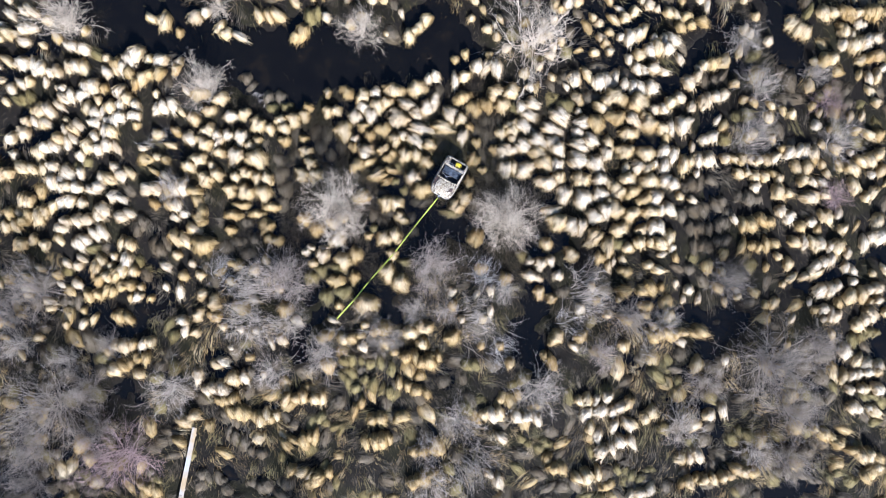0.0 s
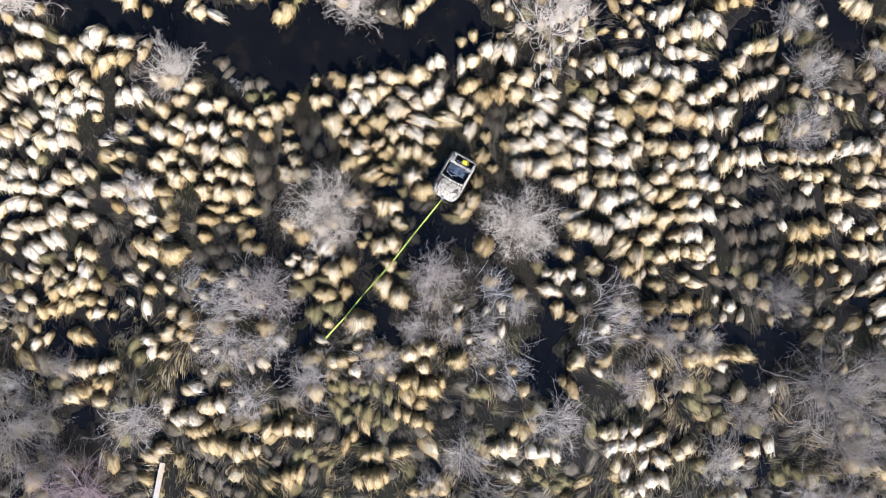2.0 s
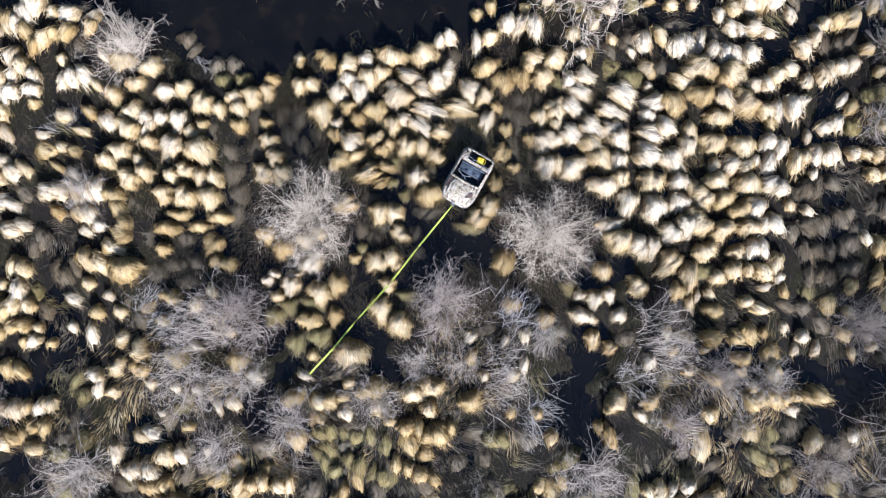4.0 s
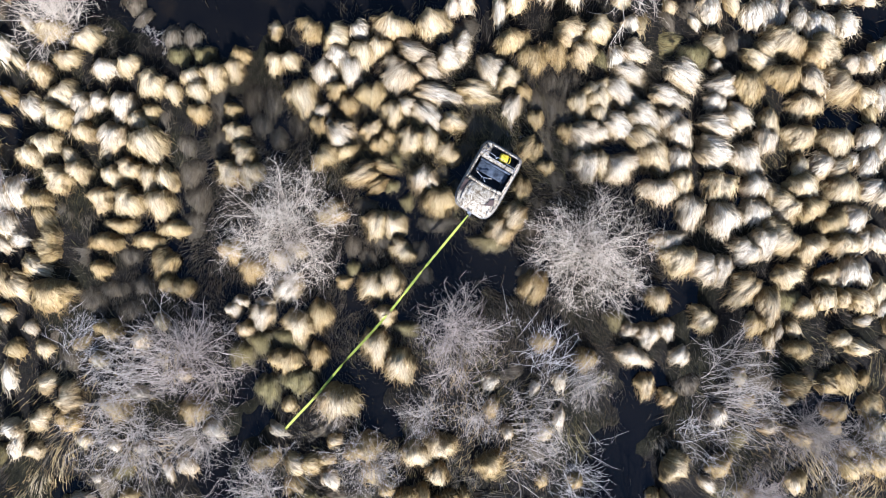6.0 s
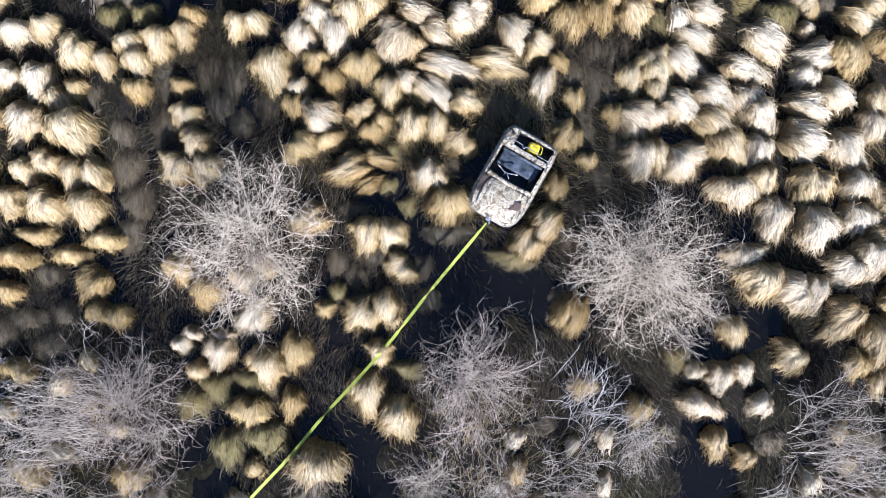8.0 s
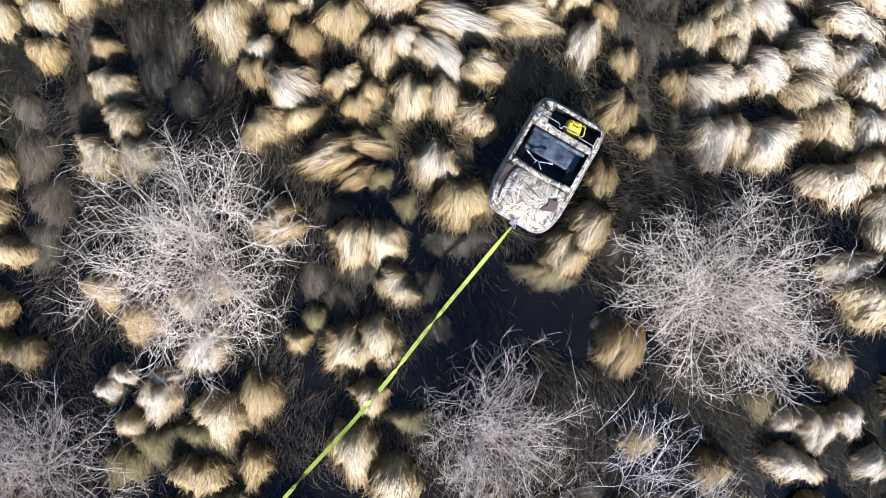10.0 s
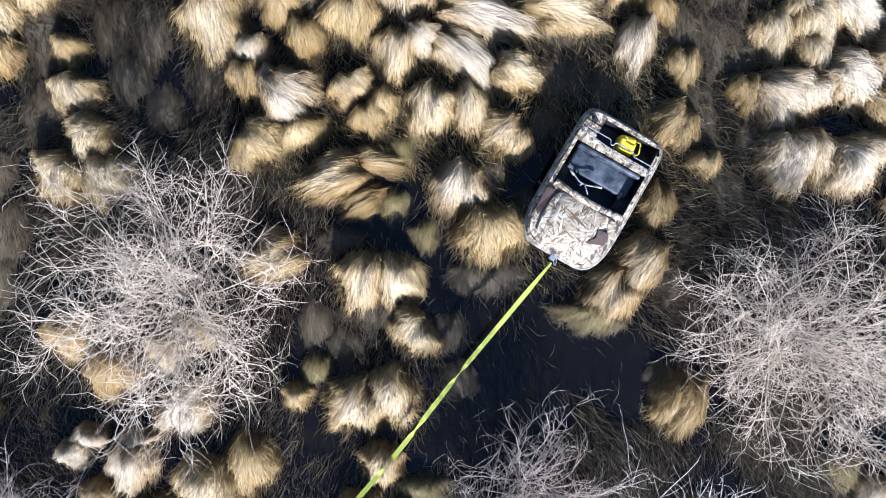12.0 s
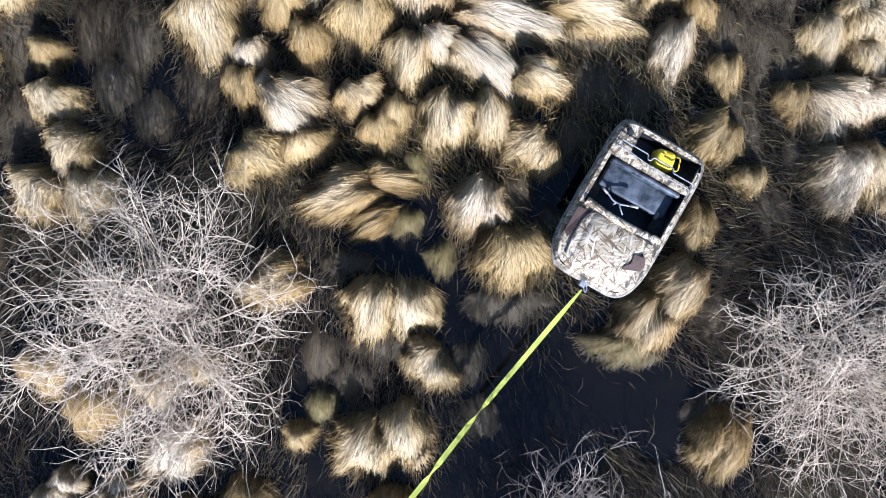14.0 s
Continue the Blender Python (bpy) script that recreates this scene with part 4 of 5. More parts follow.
ridge(-4.6, 6.0, -2.6, 6.6, "pale")
ridge(-1.9, 6.6, 0.1, 7.3, "pale")
ridge(-10.4, 6.1, -9.4, 5.9, "brown")
ridge(-11.7, 7.3, -11.1, 6.6, "brown")
ridge(0.8, 8.2, 1.8, 8.8, "golden")
ridge(2.2, 7.9, 3.5, 7.8, "pale")
ridge(0.8, 6.9, 1.8, 7.3, "pale")
ridge(2.5, 6.1, 4.2, 6.1, "pale")
ridge(4.4, 5.6, 5.7, 5.3, "pale")
ridge(7.9, 7.2, 9.1, 7.6, "pale")
ridge(9.3, 6.9, 11.0, 7.3, "pale")
ridge(11.3, 9.6, 12.6, 10.0, "pale")
ridge(10.3, 10.6, 12.0, 11.0, "straw")
ridge(11.3, 8.4, 14.0, 9.0, "pale")
ridge(11.6, 7.9, 13.7, 7.5, "pale")
ridge(13.0, 9.0, 14.3, 9.6, "pale")
ridge(11.0, 6.9, 13.0, 6.5, "pale")
ridge(14.3, 10.2, 16.0, 10.6, "straw")
ridge(13.6, 11.2, 15.0, 10.8, "straw")
ridge(14.9, 6.9, 15.9, 7.8, "pale")
ridge(15.7, 7.9, 17.4, 8.3, "straw")
ridge(12.7, 5.2, 14.7, 6.1, "pale")
ridge(10.6, 5.7, 11.3, 5.9, "straw")
ridge(15.0, 5.5, 17.4, 6.3, "pale")
ridge(15.7, 7.1, 17.4, 7.3, "brown")
ridge(12.7, 4.0, 15.4, 4.6, "pale")
ridge(13.3, 3.5, 14.0, 3.8, "golden")
ridge(15.9, 3.5, 16.7, 3.7, "pale")
ridge(11.0, 4.5, 12.0, 4.9, "pale")
ridge(11.3, 3.2, 14.4, 2.7, "pale")
ridge(14.4, 2.0, 16.4, 2.4, "pale")
ridge(11.3, 1.8, 13.7, 2.0, "pale")
ridge(17.1, 2.2, 20.5, 2.4, "pale")
ridge(17.8, 1.5, 20.8, 1.2, "straw")
ridge(21.1, 10.6, 22.1, 9.6, "straw")
ridge(22.7, 11.1, 26.5, 11.1, "straw")
ridge(23.8, 10.3, 25.1, 9.6, "straw")
ridge(24.1, 9.1, 26.5, 9.6, "pale")
ridge(25.1, 8.2, 26.5, 8.6, "straw")
ridge(25.5, 7.2, 26.5, 7.4, "pale")
ridge(22.8, 8.4, 23.8, 8.3, "straw")
ridge(25.8, 5.5, 26.5, 5.8, "pale")
ridge(25.5, 3.8, 26.5, 3.6, "straw")
ridge(20.8, 2.8, 22.8, 2.6, "pale")
ridge(21.2, 1.8, 23.2, 2.2, "straw")
ridge(24.5, 1.8, 26.6, 2.6, "straw")
ridge(17.7, 4.9, 18.8, 5.1, "olive")
ridge(25.9, 4.3, 26.5, 4.4, "olive")
ridge(10.7, 1.1, 14.4, 0.9, "pale")
ridge(11.0, -0.2, 13.4, 0.0, "pale")
ridge(12.7, -0.9, 14.1, -0.5, "pale")
ridge(10.7, -1.1, 12.0, -0.5, "pale")
# runs shaded by tall shrubs; the brown tone carries that shade
ridge(14.7, 0.5, 16.4, 1.2, "brown")
ridge(14.4, -0.9, 17.4, -0.2, "brown")
ridge(15.1, -1.9, 17.5, -1.5, "brown")
ridge(17.8, 0.1, 19.5, -0.2, "brown")
ridge(18.1, -1.6, 20.2, -1.3, "golden")
ridge(20.1, 0.5, 21.2, 0.2, "straw")
ridge(20.5, -0.7, 21.2, -1.2, "pale")
ridge(21.5, 1.1, 23.2, 0.9, "pale")
ridge(21.9, -0.2, 23.5, 0.4, "pale")
ridge(22.2, -1.4, 24.2, -0.8, "pale")
ridge(23.9, -1.9, 24.6, -1.7, "straw")
ridge(25.6, -0.2, 26.1, 0.5, "straw")
ridge(24.6, 0.5, 25.2, 0.9, "straw")
ridge(25.9, -1.2, 26.6, -1.5, "straw")
ridge(25.3, -2.6, 26.8, -2.2, "pale")
ridge(21.2, -2.6, 24.3, -2.9, "pale")
ridge(10.7, -2.1, 13.7, -1.7, "pale")
ridge(11.3, -2.8, 14.1, -2.5, "straw")
ridge(15.1, -2.9, 17.5, -2.7, "brown")
ridge(18.1, -2.9, 20.5, -2.7, "golden")
ridge(13.1, -3.9, 13.4, -4.6, "straw")
ridge(14.8, -4.5, 15.3, -4.2, "brown")
ridge(20.2, -3.5, 21.2, -3.9, "straw")
ridge(22.6, -4.3, 23.9, -3.5, "pale")
ridge(24.3, -3.9, 25.3, -4.6, "pale")
ridge(21.9, -4.6, 23.2, -4.4, "straw")
ridge(22.9, -5.7, 24.3, -5.3, "pale")
ridge(24.6, -6.0, 26.7, -5.3, "pale")
ridge(22.9, -6.6, 24.3, -7.3, "pale")
ridge(25.2, -7.7, 26.2, -6.8, "pale")
ridge(24.7, -8.7, 26.7, -8.0, "olive")
ridge(24.3, -9.4, 24.7, -9.2, "pale")
ridge(25.0, -10.0, 26.7, -10.4, "pale")
ridge(24.3, -10.8, 26.7, -10.5, "pale")
ridge(24.7, -11.5, 26.7, -11.6, "pale")
ridge(24.7, -12.5, 26.7, -12.9, "pale")
ridge(22.7, -13.9, 24.4, -14.8, "golden")
ridge(24.7, -15.2, 26.8, -15.9, "straw")
ridge(25.4, -17.0, 26.8, -16.2, "straw")
ridge(25.7, -11.7, 26.4, -12.1, "olive")
ridge(10.8, -5.7, 13.1, -5.4, "golden")
ridge(11.0, -7.4, 12.7, -7.0, "golden")
ridge(13.8, -6.8, 14.1, -7.3, "straw")
ridge(12.7, -8.4, 16.1, -8.0, "golden")
ridge(7.8, -9.1, 9.0, -8.7, "pale")
ridge(6.3, -9.4, 7.0, -10.0, "golden")
ridge(1.5, -10.1, 2.5, -10.4, "olive")
ridge(10.7, -9.1, 11.4, -8.7, "straw")
ridge(15.5, -10.1, 16.0, -9.7, "straw")
ridge(8.3, -12.3, 10.4, -11.9, "pale")
ridge(8.7, -13.2, 11.7, -12.4, "pale")
ridge(9.0, -13.7, 9.7, -14.5, "pale")
ridge(10.4, -13.9, 12.1, -13.6, "pale")
ridge(9.7, -15.3, 11.8, -14.7, "pale")
ridge(12.4, -13.5, 13.1, -12.8, "straw")
ridge(8.3, -17.0, 9.7, -16.6, "pale")
ridge(10.7, -16.3, 12.4, -17.2, "olive")
ridge(14.5, -15.9, 15.9, -15.5, "pale")
ridge(14.5, -17.3, 17.9, -16.9, "straw")
ridge(17.6, -16.3, 19.3, -16.6, "straw")
ridge(15.8, -13.2, 17.5, -12.8, "pale")
ridge(17.9, -14.2, 18.9, -14.5, "olive")
ridge(2.5, -13.2, 3.9, -13.0, "pale")
ridge(4.6, -13.2, 6.3, -13.3, "pale")
ridge(3.5, -14.6, 4.2, -14.3, "pale")
ridge(4.6, -14.6, 6.3, -15.2, "olive")
ridge(2.9, -16.6, 3.9, -17.3, "pale")
ridge(6.3, -15.9, 7.7, -16.6, "golden")
ridge(11.4, -18.0, 13.1, -17.6, "pale")
ridge(20.3, -16.6, 23.4, -17.2, "brown")
ridge(23.7, -17.2, 24.4, -16.5, "olive")
ridge(19.6, -15.2, 22.7, -15.5, "brown")
ridge(-21.0, -4.3, -20.0, -3.7, "straw")
ridge(-20.7, -5.0, -18.3, -4.2, "straw")
ridge(-19.0, -4.3, -18.6, -3.6, "pale")
ridge(-21.4, -6.0, -18.3, -5.3, "golden")
ridge(-15.9, -5.7, -15.6, -5.4, "pale")
ridge(-14.9, -6.2, -13.9, -5.9, "pale")
ridge(-13.9, -6.9, -13.2, -7.3, "golden")
ridge(-15.7, -7.4, -14.5, -7.3, "pale")
ridge(-15.6, -8.0, -14.9, -8.3, "pale")
ridge(-19.7, -7.0, -18.6, -7.3, "golden")
ridge(-19.7, -9.1, -17.3, -8.7, "pale")
ridge(-19.4, -10.1, -17.6, -9.7, "golden")
ridge(-20.0, -10.6, -19.4, -10.4, "straw")
ridge(-18.3, -10.8, -17.8, -10.6, "pale")
ridge(-13.9, -10.1, -12.9, -9.9, "pale")
ridge(-14.9, -10.8, -14.6, -10.6, "pale")
ridge(-14.2, -11.7, -12.9, -11.4, "pale")
ridge(-12.5, -11.1, -11.5, -10.7, "pale")
ridge(-15.6, -13.5, -14.6, -13.1, "straw")
ridge(-16.0, -14.9, -15.5, -14.7, "straw")
ridge(-13.6, -12.2, -12.2, -12.1, "golden")
ridge(-12.9, -12.9, -10.1, -13.5, "golden")
ridge(-11.2, -13.5, -9.5, -13.1, "straw")
ridge(-9.4, -12.2, -6.7, -12.1, "straw")
ridge(-6.0, -9.8, -3.3, -10.0, "olive")
ridge(-4.7, -10.8, -2.6, -11.8, "olive")
ridge(-2.6, -11.1, -0.6, -12.1, "golden")
ridge(-5.3, -12.9, -4.3, -12.4, "golden")
ridge(-4.3, -13.5, -3.3, -13.1, "golden")
ridge(-9.5, -14.9, -7.1, -14.5, "golden")
ridge(-9.1, -16.3, -7.4, -16.9, "straw")
ridge(-8.1, -17.3, -6.4, -16.6, "golden")
ridge(-2.6, -13.5, -1.9, -13.1, "golden")
ridge(-4.7, -14.9, -2.6, -14.5, "golden")
ridge(-1.9, -17.3, -0.2, -16.6, "golden")
ridge(-1.6, -15.6, 0.1, -14.8, "straw")
ridge(-24.6, -17.0, -23.2, -16.6, "brown")
ridge(-23.9, -17.7, -21.5, -17.3, "brown")
ridge(-18.4, -17.3, -17.0, -18.0, "golden")
ridge(-12.9, -14.2, -11.2, -15.5, "brown")
ridge(-14.6, -16.6, -12.9, -17.3, "brown")
ridge(-11.5, -17.3, -10.2, -17.6, "brown")
ridge(-25.8, -4.3, -24.4, -3.9, "brown")
ridge(-25.2, -10.1, -24.5, -10.4, "brown")
ridge(-6.0, -8.7, -4.6, -8.3, "straw")
ridge(-2.9, -9.4, -0.2, -10.0, "golden")
ridge(-6.0, -10.7, -4.7, -11.8, "olive")
ridge(-7.4, -13.1, -5.7, -14.2, "olive")
ridge(-1.9, -8.7, -0.6, -8.7, "straw")


def tussock_field():
    """The wider marsh: tussocks past counting, in rows that wander, each one blades on a matted body, in one mesh."""
    g = np.random.default_rng(21)
    near = np.array(PLACED)
    spots = []
    for x, y, tone in RIDGES:
        if (np.hypot(near[:, 0] - x, near[:, 1] - y) > near[:, 2] * 0.9 + 0.1).all():
            spots.append((x, y, TONES.index(tone), 1.0))
    near = np.concatenate([near, [(x, y, 0.36) for x, y, _, _ in spots]])
    for u in np.arange(-31, 31.5, 0.86):
        for v in np.arange(-22.5, 16, 0.86):
            x, y = u + g.uniform(-0.38, 0.38), v + g.uniform(-0.38, 0.38)
            if (-9.5 < x < 6.6 and -5.2 < y < 5.4) or (-12.9 < x < 10.5 and -7.1 < y < 5.8 and g.uniform() < 0.5):
                continue
            south = 1 / (1 + math.exp((y + 8.5 + math.sin(0.4 * x)) / 0.8))
            if pool_depth(x, y) < -0.2 and not bare(x, y) and (np.hypot(near[:, 0] - x, near[:, 1] - y) > near[:, 2] + 0.2 - 0.3 * south).all():
                chance = np.array([0.0, 0.02, 0.14, 0.64, 0.20]) * (1 - south) + np.array([0.0, 0.05, 0.20, 0.50, 0.25]) * south
                if g.uniform() < 0.55 * (1 - south):
                    spots.append((x, y, g.choice(3, p=[0.4, 0.4, 0.2]), 0.8))
                else:
                    spots.append((x, y, g.choice(5, p=chance), 0.5))
    shapes = []
    shapes = []
    for k in range(20):
        pelt = Pelt(900 + k)
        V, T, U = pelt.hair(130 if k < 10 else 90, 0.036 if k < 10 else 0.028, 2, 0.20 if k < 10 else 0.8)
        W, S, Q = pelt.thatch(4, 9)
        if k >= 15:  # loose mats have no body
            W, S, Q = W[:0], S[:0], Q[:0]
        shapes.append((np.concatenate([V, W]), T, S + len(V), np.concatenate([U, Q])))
    Vs, Ts, Us, Ms, base = [], [], [], [], 0
    for x, y, t, size in spots:
        along, across = g.uniform(0.9, 1.65), g.uniform(0.52, 1.05)
        high = (0.24 + 0.38 * min(along, across)) * g.uniform(0.8, 1.2) * (0.55 if t > 2 else 1.0)
        if size == 0.8:  # a smaller clump between the runs
            along, across, high = 0.72 * along, 0.72 * across, 0.8 * high
        if size == 0.5:  # a flattened mat
            along, across, high = g.uniform(1.0, 2.1), g.uniform(0.7, 1.3), g.uniform(0.10, 0.22)
        a = float(sweep(x, y)) + g.normal(0, 0.6 if size == 0.5 else 0.26)
        V, T, S, U = shapes[g.integers(10) + (10 if size == 0.5 else 0)]
        R = np.array([[math.cos(a), -math.sin(a), 0], [math.sin(a), math.cos(a), 0], [0, 0, 1]])
        Vs.append((V * np.array([0.54 * along, 0.50 * across, high])) @ R.T + np.array([x, y, float(ground_height(x, y)) * 0.5]))
        Ts += [T + base, S + base]
        Us.append(U + np.array([g.uniform(0, 40), 0]))
        Ms += [np.full(len(T), t), np.full(len(S), t + 5)]
        base += len(V)
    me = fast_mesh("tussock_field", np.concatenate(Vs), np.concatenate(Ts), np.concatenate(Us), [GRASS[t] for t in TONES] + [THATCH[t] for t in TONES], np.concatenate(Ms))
    tagged(new("tussock_field", me), "wide field of bleached dry grass tussocks on marsh", "grass", kind="stuff")


tussock_field()


def litter():
    """Dead sedge, standing low or lying, in all the hollows between the tussocks."""
    g = np.random.default_rng(5)
    x = np.concatenate([g.uniform(-9.5, 6.5, 46000), g.uniform(-15, 13, 27000), g.uniform(-30, 30, 27000)])
    y = np.concatenate([g.uniform(-5, 5.4, 46000), g.uniform(-9.5, 7.5, 27000), g.uniform(-21.5, 15, 27000)])
    size = np.repeat([0.75, 1.0, 1.7], [46000, 27000, 27000])
    keep = pool_depth(x, y) < -0.05 + 0.2 * g.uniform(size=len(x)) + np.where(g.uniform(size=len(x)) < 0.05, 1.2, 0)
    patch = np.sin(0.9 * x + 1.3 * np.sin(0.6 * y)) + np.sin(1.1 * y + 0.5 * x) + g.normal(0, 0.9, len(x))
    keep &= patch > -1.5
    x, y, size = x[keep], y[keep], size[keep]
    n = len(x)
    a = sweep(x, y) + g.normal(0, 0.45, n)
    root = np.stack([x, y, np.maximum(ground_height(x, y) - 0.01, -0.03)], 1)
    h = g.uniform(0.04, 0.24, n)
    V, T, A = blades(g, root, np.stack([np.cos(a), np.sin(a)], 1), h, size ** 0.5 * g.uniform(0.18, 0.5, n), size * g.uniform(0.007, 0.014, n), g.uniform(0, 0.7, n) * h, g.normal(0, 0.3, n))
    south = 1 / (1 + np.exp((y + 8.5) / 1.2))
    u = np.sin(0.5 * x + 2) + np.sin(0.7 * y) + g.normal(0, 0.6, n) + 1.2 * south
    tone = np.repeat(np.where(u > 1.9, 3, np.where(u > 1.0, 2, np.where(u > 0.0, 1, 0))), 3)
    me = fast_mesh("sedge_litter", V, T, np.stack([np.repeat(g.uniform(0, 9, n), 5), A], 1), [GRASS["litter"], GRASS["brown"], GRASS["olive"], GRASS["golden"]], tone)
    tagged(new("sedge_litter", me), "low brown and olive sedge litter on wet peat", "grass", kind="stuff")


litter()


# ---- shrubs ----
def tubes(P, r0, r1):
    """Three-sided tapering twigs along P (n, k, 3)."""
    n, k, _ = P.shape
    D = np.gradient(P, axis=1)
    D /= np.linalg.norm(D, axis=2, keepdims=True) + 1e-9
    ref = np.where(np.abs(D[..., 2:]) < 0.9, np.array([0, 0, 1.0]), np.array([1.0, 0, 0]))
    S = np.cross(D, ref)
    S /= np.linalg.norm(S, axis=2, keepdims=True) + 1e-9
    N = np.cross(S, D)
    rad = r0[:, None] + (r1 - r0)[:, None] * np.linspace(0, 1, k)[None]
    V = np.stack([P + rad[..., None] * (math.cos(a) * S + math.sin(a) * N) for a in (0.5, 0.5 + math.tau / 3, 0.5 + 2 * math.tau / 3)], 2)
    i = (np.arange(n)[:, None] * (3 * k) + 3 * np.arange(k - 1)[None])
    last = i[:, -1]
    i = i[:, :-1].ravel()
    T = []
    for s in range(3):
        a, b = i + s, i + (s + 1) % 3
        T += [np.stack([a, b, b + 3], 1), np.stack([a, b + 3, a + 3], 1), np.stack([last + s, last + (s + 1) % 3, last + 3], 1)]
    return V.reshape(-1, 3), np.concatenate(T)


def grow(g, start, way, length, k, wander, lift):
    """Wandering shoots: (n, k, 3) points."""
    n = len(start)
    P = np.zeros((n, k, 3))
    P[:, 0] = start
    d = way / (np.linalg.norm(way, axis=1, keepdims=True) + 1e-9)
    curl = g.normal(0, 0.6 * wander, (n, 3))
    for j in range(1, k):
        d = d + g.normal(0, 0.75 * wander, (n, 3)) + curl + np.array([0, 0, lift])
        d /= np.linalg.norm(d, axis=1, keepdims=True)
        P[:, j] = P[:, j - 1] + d * (length / (k - 1))[:, None]
    return P


def offshoots(g, P, per, spread, low, high):
    """Starts and ways of side shoots along the shoots P."""
    n, k, _ = P.shape
    t = g.uniform(low, high, (n, per)) * (k - 1)
    i = np.minimum(t.astype(int), k - 2)
    f = (t - i)[..., None]
    rows = np.arange(n)[:, None]
    A, B = P[rows, i], P[rows, i + 1]
    d = B - A
    d /= np.linalg.norm(d, axis=2, keepdims=True) + 1e-9
    d = d + g.normal(0, spread, d.shape)
    return (A + (B - A) * f).reshape(-1, 3), d.reshape(-1, 3), (1 - t / (k - 1)).reshape(-1)


def shrub_meshes(seed, stems, per, fine, fan=0.0, open_=1.0, single=False, stout=1.0, bias=0.0):
    """A leafless willow of radius about 1: stems and branches, and the twigs."""
    g = np.random.default_rng(seed)
    az = g.uniform(0, math.tau, stems)
    if fan:
        az = g.normal(0, fan, stems)
    tilt = np.sqrt(g.uniform(0.03, 1.0, stems)) * 1.25 * open_
    if fan and fan < 0.4:
        tilt = g.uniform(0.95, 1.4, stems)
    way = np.stack([np.cos(az) * np.sin(tilt) + bias, np.sin(az) * np.sin(tilt), np.cos(tilt)], 1)
    start = np.stack([g.normal(0, 0.10, stems), g.normal(0, 0.10 + 0.25 * (fan > 0) + 0.2 * bias, stems), np.full(stems, -0.02)], 1)
    length = g.uniform(0.62, 1.0, stems)
    A = grow(g, start, way, length, 7, 0.27, 0.03)
    s, d, left = offshoots(g, A, per, 0.72 if not fan else 0.45, 0.2, 0.98)
    B = grow(g, s, d, (0.16 + 0.30 * left) * g.uniform(0.6, 1.4, len(s)), 6 if single else 4, 0.42 if single else 0.36, 0.02)
    s2, d2, left2 = offshoots(g, B, fine, 0.9, 0.15, 1.0)
    C = grow(g, s2, d2, g.uniform(0.08, 0.28, len(s2)) if single else g.uniform(0.07, 0.22, len(s2)), 4 if single else 3, 0.46, 0.02)
    for P in (A, B, C):
        P[..., 2] = np.maximum(P[..., 2], 0.012)
    thick = stout * g.uniform(0.005, 0.009, len(A))
    if single:
        first = [("stem", fast_mesh("stem", *tubes(A[k:k + 1], thick[k:k + 1], np.array([0.0022])))) for k in range(stems)]
    else:
        first = [("stem_spray", fast_mesh("stem_spray", *tubes(A, thick, np.full(len(A), 0.0022))))]
    vb, tb = tubes(B, np.full(len(B), 0.0036 * stout), np.full(len(B), 0.0020 * stout))
    vc, tc = tubes(C, np.full(len(C), 0.0023 * stout), np.full(len(C), 0.0012 * stout))
    return first + [("branch_spray", fast_mesh("branch_spray", vb, tb)), ("twig_spray", fast_mesh("twig_spray", vc, tc))]


SHRUBS = {
    "pale": [shrub_meshes(31, 52, 11, 5, single=True, stout=0.52), shrub_meshes(32, 52, 11, 5, single=True, stout=0.52)],
    "bleached": [shrub_meshes(33, 44, 9, 3, stout=0.66), shrub_meshes(34, 44, 9, 3, stout=0.66)],
    "grey": [shrub_meshes(41, 42, 8, 3, stout=0.56), shrub_meshes(42, 42, 8, 3, stout=0.56), shrub_meshes(43, 42, 8, 3, stout=0.56)],
    "thicket": [shrub_meshes(45, 54, 8, 4, stout=0.5), shrub_meshes(46, 54, 8, 4, stout=0.5)],
    "pink": [shrub_meshes(51, 60, 9, 4, open_=0.9, bias=0.45, stout=0.58)],
    "whips": [shrub_meshes(91, 46, 3, 2, fan=0.24, stout=0.5)],
    "red": [shrub_meshes(61, 56, 8, 3, stout=0.6)],
    "fan": [shrub_meshes(71, 60, 6, 3, fan=0.34, stout=0.55)],
    "dead": [shrub_meshes(81, 16, 4, 3, fan=0.5, single=True, stout=0.7)],
}
SHRUB_WORDS = {
    "pale": "leafless pale willow shrub with tangled bleached twigs", "bleached": "pale leafless willow shrub at the edge of open water",
    "grey": "leafless grey willow shrub rising from grass tussocks",
    "thicket": "tall dense leafless grey willow thicket above dry grass",
    "pink": "dense leafless willow shrub with pinkish-brown twigs", "red": "leafless reddish dogwood shrub among dry grass",
    "whips": "thin grey willow whips bent over black water",
    "fan": "leafless grey shrub bent over sideways like a fan", "dead": "sparse dead grey branches lying over dark mud",
}


